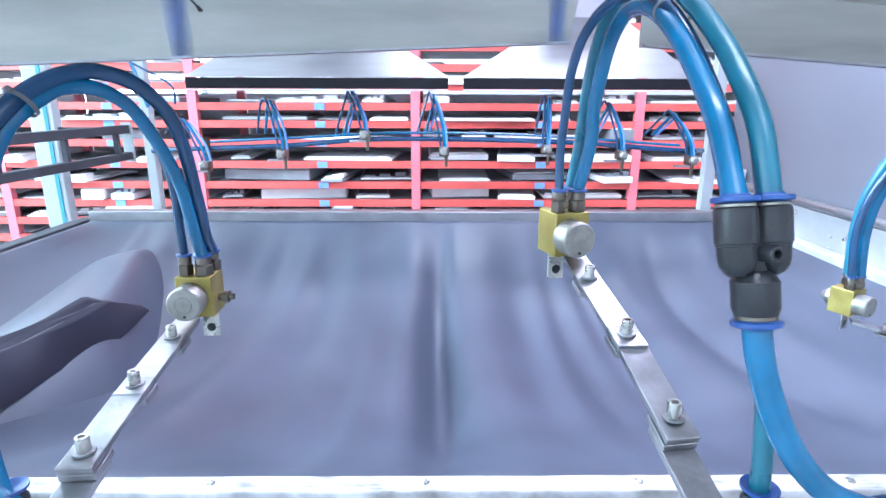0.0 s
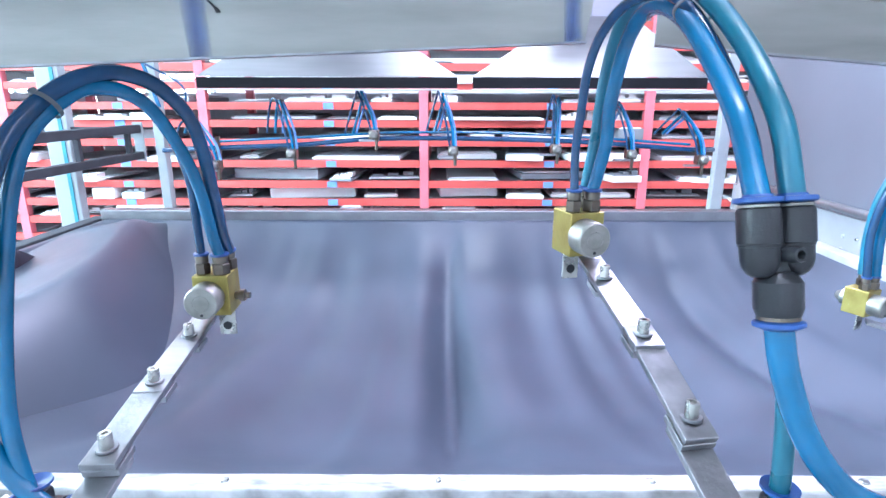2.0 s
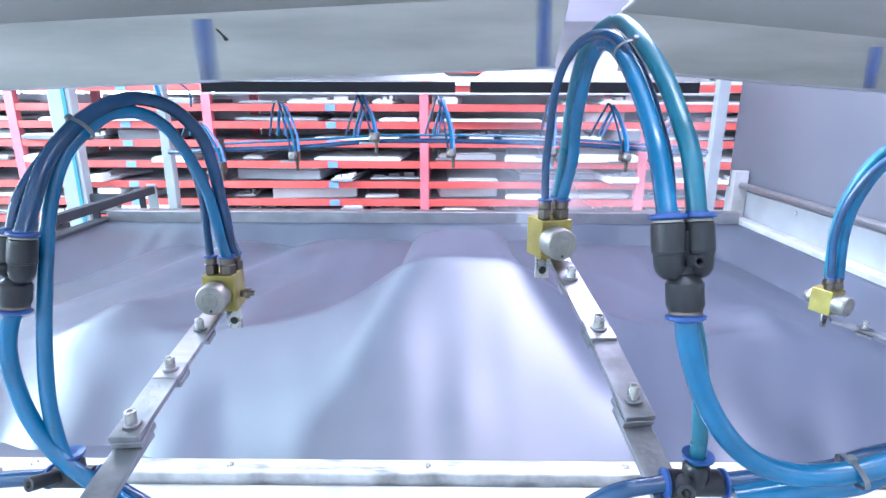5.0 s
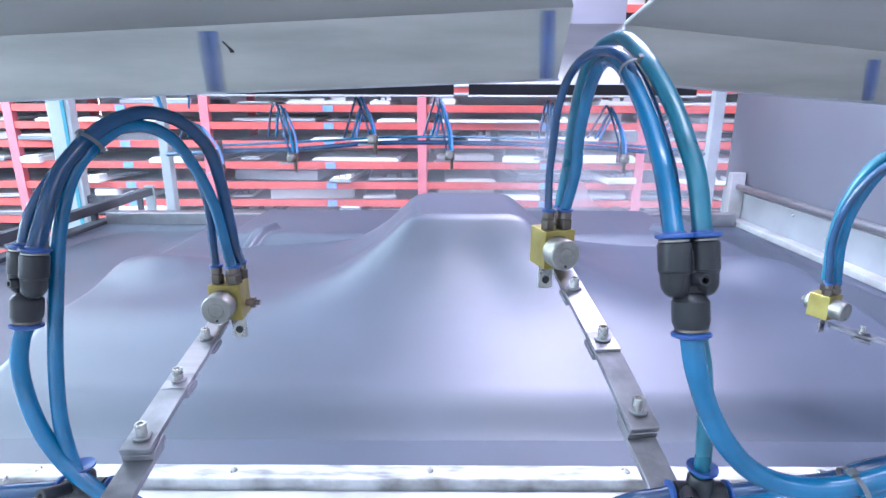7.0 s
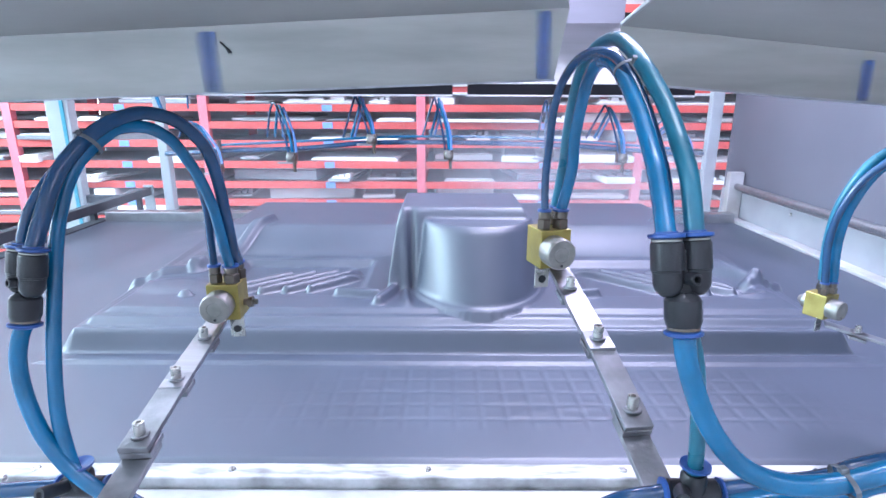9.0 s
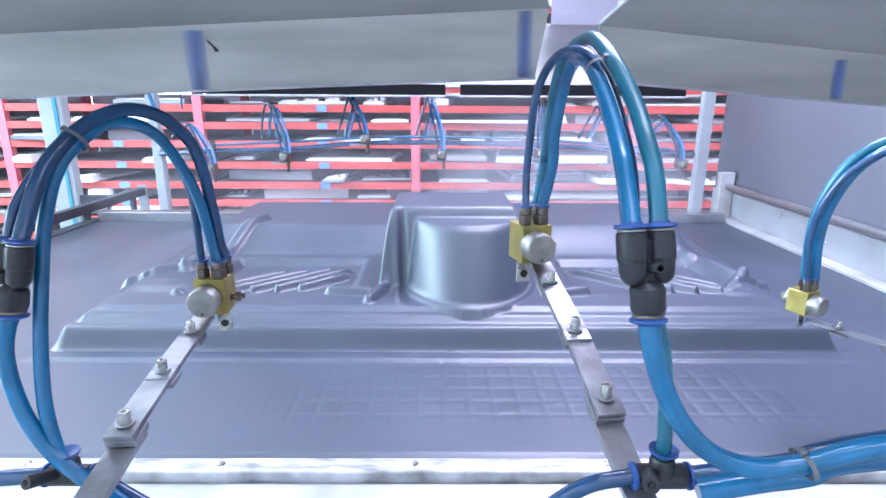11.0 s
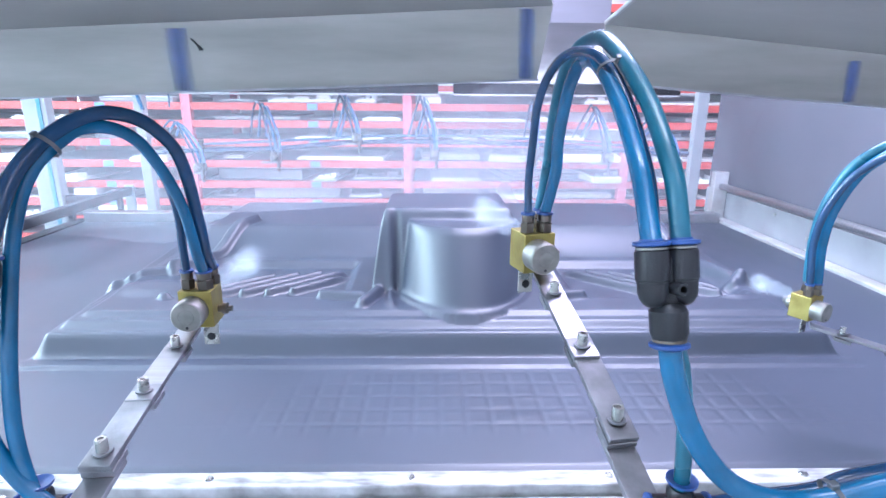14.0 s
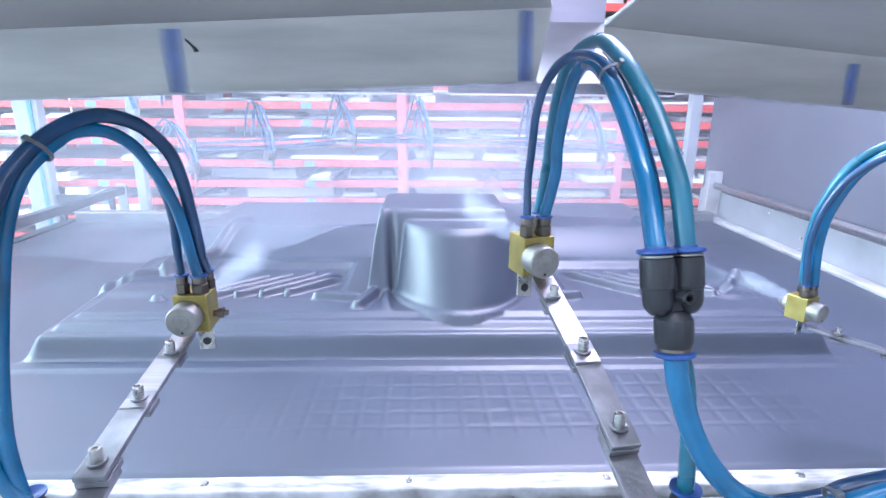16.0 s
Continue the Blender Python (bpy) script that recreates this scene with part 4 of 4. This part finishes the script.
# ---------------------------------------------------------------- far spray row
def far_row():
    t = thing("air_manifold", "dark blue hose bundle slung behind the bed", "hose")
    part("main_line", tube([(-1.30, 2.87, 0.31), (-1.0, 2.8, 0.33), (-0.6, 2.8, 0.345), (-0.2, 2.8, 0.375), (0.3, 2.8, 0.375), (0.8, 2.8, 0.36), (1.3, 2.8, 0.325), (1.50, 2.97, 0.31)], 0.012, 10), HOSE_DARK, t)
    part("upper_line", tube([(-1.0, 2.79, 0.36), (-0.5, 2.79, 0.385), (-0.1, 2.79, 0.405), (0.5, 2.79, 0.40), (1.3, 2.79, 0.35)], 0.0065, 8), HOSE, t)
    for px, pz, hx, hz in ((-0.99, 0.255, -0.09, 0.47), (-0.62, 0.31, -0.05, 0.555), (-0.225, 0.40, -0.06, 0.60), (0.15, 0.325, -0.05, 0.585),
                           (0.64, 0.335, 0.0, 0.57), (1.0, 0.31, -0.07, 0.55), (1.34, 0.285, -0.10, 0.51)):
        s = thing("far_spray_valve", "small nickel spray valve with blue hoses behind the bed", "spray nozzle", "far spray valves")
        part("valve_body", box(px - 0.024, px + 0.024, 2.72, 2.77, pz - 0.024, pz + 0.02, 0.004), FITTING, s)
        part("knob", lathe([(0.02, 0), (0.02, 0.02), (0.012, 0.03), (0, 0.03)], 14, pose(px, 2.72, pz, 90, 0, 0)), KNOB, s)
        part("arm", box(px - 0.008, px + 0.008, 2.771, 2.80, pz - 0.02, max(pz, 0.385)), FITTING, s)
        part("bracket", box(px - 0.075, px + 0.02, 2.745, 2.765, pz - 0.036, pz - 0.027), STEEL, s)
        part("stem", lathe([(0.008, 0), (0.008, 0.05), (0, 0.05)], 10, pose(px + 0.01, 2.745, pz - 0.075)), FITTING, s)
        jig = math.sin(px * 37)
        for k, (o, mat) in enumerate(((-0.016, HOSE_DARK), (0.004, HOSE), (0.018 + 0.006 * jig, HOSE_PALE))):
            part("hose", tube([(px + o, 2.745, pz + 0.02), (px + o * 1.2 + hx * 0.25, 2.745, pz + 0.45 * (hz - pz)), (px + hx + o, 2.76, hz - 0.01 * k),
                               (px + hx * (1.3 + 0.3 * jig) + o * 1.6, 2.79, hz - 0.02 - 0.01 * k), (px + hx * 1.7 + o * 2 - 0.015, 2.80, 0.40)], (0.0055, 0.0075, 0.0060)[k], 8, 6), mat, s)


far_row()


# ---------------------------------------------------------------- storage rack
def rack():
    t = thing("storage_rack", "red steel storage rack with closely spaced shelves", "storage rack")
    RY = 4.5
    xs = [-3.35, -1.785, -0.055, 1.71, 3.4, 5.1]
    bays = list(zip(xs, xs[1:])) + [(-5.05, -3.35)]
    for x in xs + [-5.05]:
        for y in (RY, RY + 1.1):
            part("upright", box(x - 0.035, x + 0.035, y, y + 0.06, ZF, 2.6), PINK, t)
    levels = [-0.87, -0.70, -0.545, -0.40, -0.252, -0.105, 0.060, 0.228, 0.375, 0.510, 0.66, 0.80, 0.95, 1.1, 1.25, 1.40, 1.55, 1.7, 1.85]
    for a, b in bays:
        for z in levels:
            beam = part("beam", box(a + 0.037, b - 0.037, RY + 0.006, RY + 0.05, z - 0.028, z + 0.028), RED, t)
            part("shelf", box(a + 0.037, b - 0.037, RY + 0.053, RY + 1.1, z - 0.01, z + 0.006), RACK_BACK, t)
            if -0.4 < z < 0.8:
                m = (a + b) / 2 + 0.12
                part("shelf_label", box(m - 0.04, m + 0.04, RY + 0.001, RY + 0.005, z - 0.024, z + 0.024), TAG, beam, "blue shelf label")
    for a, b in bays:
        part("back_panel", box(a + 0.037, b - 0.037, RY + 1.165, RY + 1.175, ZF, 0.62), RACK_BACK, t, "grey back panel")
    rng = random.Random(4)
    for a, b in bays[:4] + bays[5:]:
        for z in levels[3:15]:
            x = a + rng.uniform(0.05, 0.2)
            while x < b - 0.22:
                w = min(rng.choice((0.18, 0.3, 0.45, 0.62, 0.75)) * rng.uniform(0.9, 1.1), b - 0.06 - x)
                if w > 0.12 and rng.random() < 0.92:
                    h = rng.choice((0.014, 0.02, 0.026, 0.035, 0.05, 0.085))
                    white = rng.random() < 0.78
                    s = thing("tray", "white flat plastic tray on the rack shelf" if white else "dark grey flat tray on the rack shelf", "tray", "trays on the rack")
                    y, turn = RY + rng.uniform(-0.07, 0.16), rng.uniform(-7, 7)
                    m = Matrix.Translation((x + w / 2, y + 0.3, z + 0.0285)) @ pose(0, 0, 0, rng.choice((0, 0, 0, 2.5)), 0, turn)
                    bm = box(-w / 2, w / 2, -0.3, 0.35, 0, h, 0.006, seg=1)
                    bm.transform(m)
                    part("tray_body", bm, WHITE if white else GREY_TRAY, s)
                    bm = box(-w / 2 + 0.02, w / 2 - 0.02, -0.28, 0.33, h + 0.001, h + 0.009)
                    if rng.random() < 0.4:
                        for q in range(3):
                            box(-w / 2 + 0.03 + q * w * 0.3, -w / 2 + 0.03 + q * w * 0.3 + w * 0.2, -0.26, -0.16, h + 0.009, h + 0.02 + 0.01 * q, 0, bm)
                    bm.transform(m)
                    part("tray_lid", bm, GREY_TRAY if rng.random() < 0.25 else WHITE, s)
                x += w + rng.uniform(0.01, 0.16)


rack()


# ---------------------------------------------------------------- lamps of the hall
def lamps():
    for lx in (-4.0, 1.0, 4.4):
        for ly in (-2.2, 0.3, 4.0):
            t = thing("ceiling_light", "white batten ceiling light, lit", "ceiling light", "hall ceiling lights")
            part("housing", box(lx - 1.3, lx + 1.3, ly - 0.25, ly + 0.25, 4.46, ZC, 0.01), ALU, t)
            part("diffuser", box(lx - 1.27, lx + 1.27, ly - 0.22, ly + 0.22, 4.40, 4.458), GLOW, t, "lit white diffuser")


lamps()


def work_light():
    t = thing("work_light", "white strip work light over the bed, lit", "lamp")
    part("housing", box(0.28, 1.32, 1.38, 1.82, 1.74, 1.80, 0.01), ALU, t)
    for x in (0.43, 1.17):
        part("hanger", box(x - 0.01, x + 0.01, 1.59, 1.61, 1.802, ZC), GREY_PAINT, t)
    part("tube_lamp", tube([(0.32, 1.40, 1.735), (0.80, 1.40, 1.735), (1.28, 1.40, 1.735)], 0.008, 8, 4), GLOW, t, "lit tube")


work_light()


# ---------------------------------------------------------------- mist
def mist_material(name, density, scale, size):
    """Thin water mist: mostly clear, thicker in drifting billows, thinning to nothing at the rim."""
    m, t, b = nodes_of(name)
    n, l = t.nodes, t.links
    co = n.new("ShaderNodeTexCoord")
    noise_tex = n.new("ShaderNodeTexNoise")
    noise_tex.inputs["Scale"].default_value, noise_tex.inputs["Detail"].default_value = scale, 3
    l.new(co.outputs["Object"], noise_tex.inputs["Vector"])
    mp = n.new("ShaderNodeMapping")
    mp.inputs["Scale"].default_value = size
    l.new(co.outputs["Object"], mp.inputs[0])
    grad = n.new("ShaderNodeTexGradient")
    grad.gradient_type = "SPHERICAL"
    l.new(mp.outputs[0], grad.inputs[0])
    rim = n.new("ShaderNodeMapRange")
    rim.interpolation_type = "SMOOTHSTEP"
    rim.inputs[2].default_value = 0.75
    l.new(grad.outputs["Fac"], rim.inputs[0])
    bil = n.new("ShaderNodeMapRange")
    bil.inputs[1].default_value, bil.inputs[2].default_value, bil.inputs[3].default_value, bil.inputs[4].default_value = 0.25, 0.75, 0.45, 1.0
    l.new(noise_tex.outputs[0], bil.inputs[0])
    mul = n.new("ShaderNodeMath")
    mul.operation = "MULTIPLY"
    l.new(rim.outputs[0], mul.inputs[0])
    l.new(bil.outputs[0], mul.inputs[1])
    mul2 = n.new("ShaderNodeMath")
    mul2.operation = "MULTIPLY"
    mul2.inputs[1].default_value = density
    l.new(mul.outputs[0], mul2.inputs[0])
    b.inputs["Base Color"].default_value = (0.82, 0.87, 0.98, 1)
    b.inputs["Roughness"].default_value = 1.0
    b.inputs["Specular IOR Level"].default_value = 0.0
    b.inputs["Subsurface Weight"].default_value = 0.0
    tr = n.new("ShaderNodeBsdfTranslucent")
    tr.inputs[0].default_value = (0.82, 0.87, 0.98, 1)
    half = n.new("ShaderNodeMixShader")
    half.inputs[0].default_value = 0.5
    l.new(b.outputs[0], half.inputs[1])
    l.new(tr.outputs[0], half.inputs[2])
    clear = n.new("ShaderNodeBsdfTransparent")
    mix = n.new("ShaderNodeMixShader")
    l.new(mul2.outputs[0], mix.inputs[0])
    l.new(clear.outputs[0], mix.inputs[1])
    l.new(half.outputs[0], mix.inputs[2])
    l.new(mix.outputs[0], n["Material Output"].inputs[0])
    return m


def mist_bank(mat, w, h, seed, label="thin white water mist drifting over the bed"):
    """A billowing layer of mist, standing upright, centred on its origin."""
    nx, ny = 40, 16
    bm = bmesh.new()
    g = [[bm.verts.new((w * (i / nx - 0.5), 0.10 * math.sin(i * 0.35 + seed) + 0.06 * math.sin(j * 0.5 + i * 0.2 + seed), h * (j / ny - 0.5)))
          for i in range(nx + 1)] for j in range(ny + 1)]
    for j in range(ny):
        for i in range(nx):
            bm.faces.new((g[j][i], g[j][i + 1], g[j + 1][i + 1], g[j + 1][i]))
    ob = tagged(part("mist_bank", bm, mat, None, label, True), label, "mist", "mist banks", "stuff")
    ob.visible_shadow = False
    return ob


MIST_A = mist_bank(mist_material("mist_side", 0.36, 2.0, (1.25, 0.0, 1.6)), 1.6, 1.25, 0.3)
MIST_B = mist_bank(mist_material("mist_wide", 0.21, 1.4, (0.42, 0.0, 1.5)), 4.6, 1.3, 1.9)
MIST_C = mist_bank(mist_material("mist_late", 0.20, 1.7, (0.42, 0.0, 1.5)), 4.6, 1.3, 3.1)
MIST_D = mist_bank(mist_material("mist_low", 0.27, 2.3, (0.48, 0.0, 1.9)), 4.0, 1.0, 4.4)


def spray_puffs():
    """Bursts of spray in front of each valve, as overlapping small puffs."""
    mat = mist_material("spray_puff", 0.20, 60.0, (38, 38, 38))
    out = []
    for H, side in ((H1, Vector((0.55, 0.5, 0.35))), (H2, Vector((-0.6, 0.45, 0.35))), (H3, Vector((-0.6, 0.5, 0.2)))):
        for k in range(5):
            bm = bmesh.new()
            for a in range(3):
                bmesh.ops.create_circle(bm, cap_ends=True, segments=20, radius=0.013 + 0.003 * k, matrix=pose(0, 0, 0, 70 + 12 * a, 20 * a, 60 * a))
            ob = tagged(part("spray_puff", bm, mat, None), "small white puff of water spray at the valve", "spray", "spray puffs", "stuff")
            ob.visible_shadow = False
            home = H @ Vector((0, 0.03, 0.0))
            out.append((ob, home, H @ Vector((0, 0.055, 0.012)) + side.normalized() * (0.012 + 0.017 * k), k))
    return out


PUFFS = spray_puffs()


# ---------------------------------------------------------------- what moves
def motions():
    walk(CARRIER, [(0, pose(-1.60, 1.7, 0.40)), (2.2, pose(-1.60, 1.7, 0.40)), (3.0, pose(-1.60, 1.7, 0.24)), (3.6, pose(-1.60, 1.7, 0.08)),
                   (4.4, pose(-1.60, 1.7, 0.06)), (16, pose(-1.60, 1.7, 0.06))])
    walk(PART, [(0, pose(0, 0, -0.78)), (2.4, pose(0, 0, -0.78)), (3.5, pose(0, 0, -0.69)), (4.2, pose(0, 0, -0.49)), (5.6, pose(0, 0, -0.12)), (6.3, pose(0, 0, -0.05)),
                (6.9, pose(0, 0, -0.045)), (7.0, pose(0, 0, -0.03)), (7.3, pose(0, 0, 0)), (16, pose(0, 0, 0))])
    walk(HUMP, [(0, pose(0, 0, -0.40)), (2.6, pose(0, 0, -0.40)), (3.2, pose(0, 0, -0.16)), (3.5, pose(0, 0, -0.075)), (4.0, pose(0, 0, 0)), (4.2, pose(0, 0, 0.025)), (4.6, pose(0, 0, 0.0)),
                (5.2, pose(0, 0, -0.18)), (16, pose(0, 0, -0.2))])
    walk(LOW, [(0, pose(0.02, 0, 0)), (0.8, pose(-0.02, 0, 0.004)), (1.5, pose(0.03, 0, 0.002)), (3.0, pose(0, 0, 0)), (4.2, pose(0, 0, -0.004)), (5.5, pose(0, 0, -0.012)), (16, pose(0, 0, -0.012))])
    walk(HUNG, [(0, pose(0, 0, -0.74)), (2.4, pose(0, 0, -0.74)), (3.55, pose(0, 0, -0.66)), (4.2, pose(0, 0, -0.46)), (4.7, pose(0, 0, -0.24)), (5.8, pose(0, 0, -0.01)), (6.6, pose(0, 0, 0)),
                (6.72, pose(0, 0, -0.03)), (6.95, pose(0, 0, -0.23)), (7.4, pose(0, 0, -0.40)), (16, pose(0, 0, -0.40))])
    walk(PEAK, [(0, pose(0, 0, -0.74)), (2.4, pose(0, 0, -0.74)), (4.2, pose(0, 0, -0.54)), (5.8, pose(0, 0, -0.10)), (6.3, pose(0, 0, -0.06)), (6.75, pose(0, 0, -0.05)), (6.92, pose(0, 0, 0)), (7.1, pose(0, 0, 0.015)), (7.28, pose(0, 0, 0.01)), (7.46, pose(0, 0, -0.32)),
                (16, pose(0, 0, -0.36))])
    walk(FLANK, [(0, pose(0.06, 0, -0.13)), (0.5, pose(0.05, 0, -0.10)), (1.0, pose(0.05, 0, -0.04)), (1.5, pose(0.03, 0, -0.02)), (2.4, pose(-0.02, 0, 0)), (3.4, pose(-0.10, 0, -0.04)), (4.2, pose(-0.22, 0, -0.07)), (5.4, pose(-0.34, 0, -0.34)),
                 (6.2, pose(-0.34, 0, -0.45)), (16, pose(-0.34, 0, -0.45))])
    walk(MIST_A, [(0, pose(1.0, 2.85, -0.85)), (1.6, pose(1.0, 2.85, -0.85)), (3.4, pose(0.85, 2.80, 0.12)), (7, pose(0.95, 2.75, 0.20)), (9, pose(0.85, 2.76, 0.15)), (16, pose(0.6, 2.74, 0.22))])
    walk(MIST_B, [(0, pose(0.2, 2.95, -0.95)), (4.4, pose(0.2, 2.95, -0.95)), (6.6, pose(0.2, 2.80, 0.05)), (9, pose(0.1, 2.76, 0.10)), (11, pose(0.2, 2.72, 0.15)), (16, pose(-0.2, 2.6, 0.30))])
    walk(MIST_C, [(0, pose(-0.2, 3.05, -0.95)), (9, pose(-0.2, 3.05, -0.95)), (12, pose(-0.2, 2.8, -0.1)), (14, pose(0, 2.5, 0.25)), (16, pose(0, 2.4, 0.30))])
    walk(MIST_D, [(0, pose(-0.6, 3.1, -0.95)), (11, pose(-0.6, 3.1, -0.95)), (13.2, pose(-0.6, 2.7, -0.05)), (14.4, pose(-0.4, 2.1, 0.22)), (16, pose(-0.4, 1.95, 0.24))])
    for ob, home, away, k in PUFFS:
        h, a = Matrix.Translation(home), Matrix.Translation(away)
        walk(ob, [(0, h), (13.4, h), (13.8 + 0.1 * k, a), (14.6, a @ pose(0.002, 0, 0.003)), (15.3, a @ pose(-0.003, 0, 0.002)), (16, a)])
    walk(FOLD, [(0, pose(-0.90, 1.36, -0.045, 0, 0, -12)), (0.5, pose(-0.89, 1.64, 0.02, 0, 0, 4)), (1.0, pose(-1.03, 1.54, 0.03, 0, 0, 16)), (1.5, pose(-1.24, 1.60, 0.055, 0, 0, 16)),
                (2.0, pose(-1.38, 1.66, 0.02, 0, 0, 4)), (2.6, pose(-1.42, 1.64, -0.12)), (4.0, pose(-1.42, 1.64, -0.50)), (16, pose(-1.42, 1.64, -0.50))])


motions()
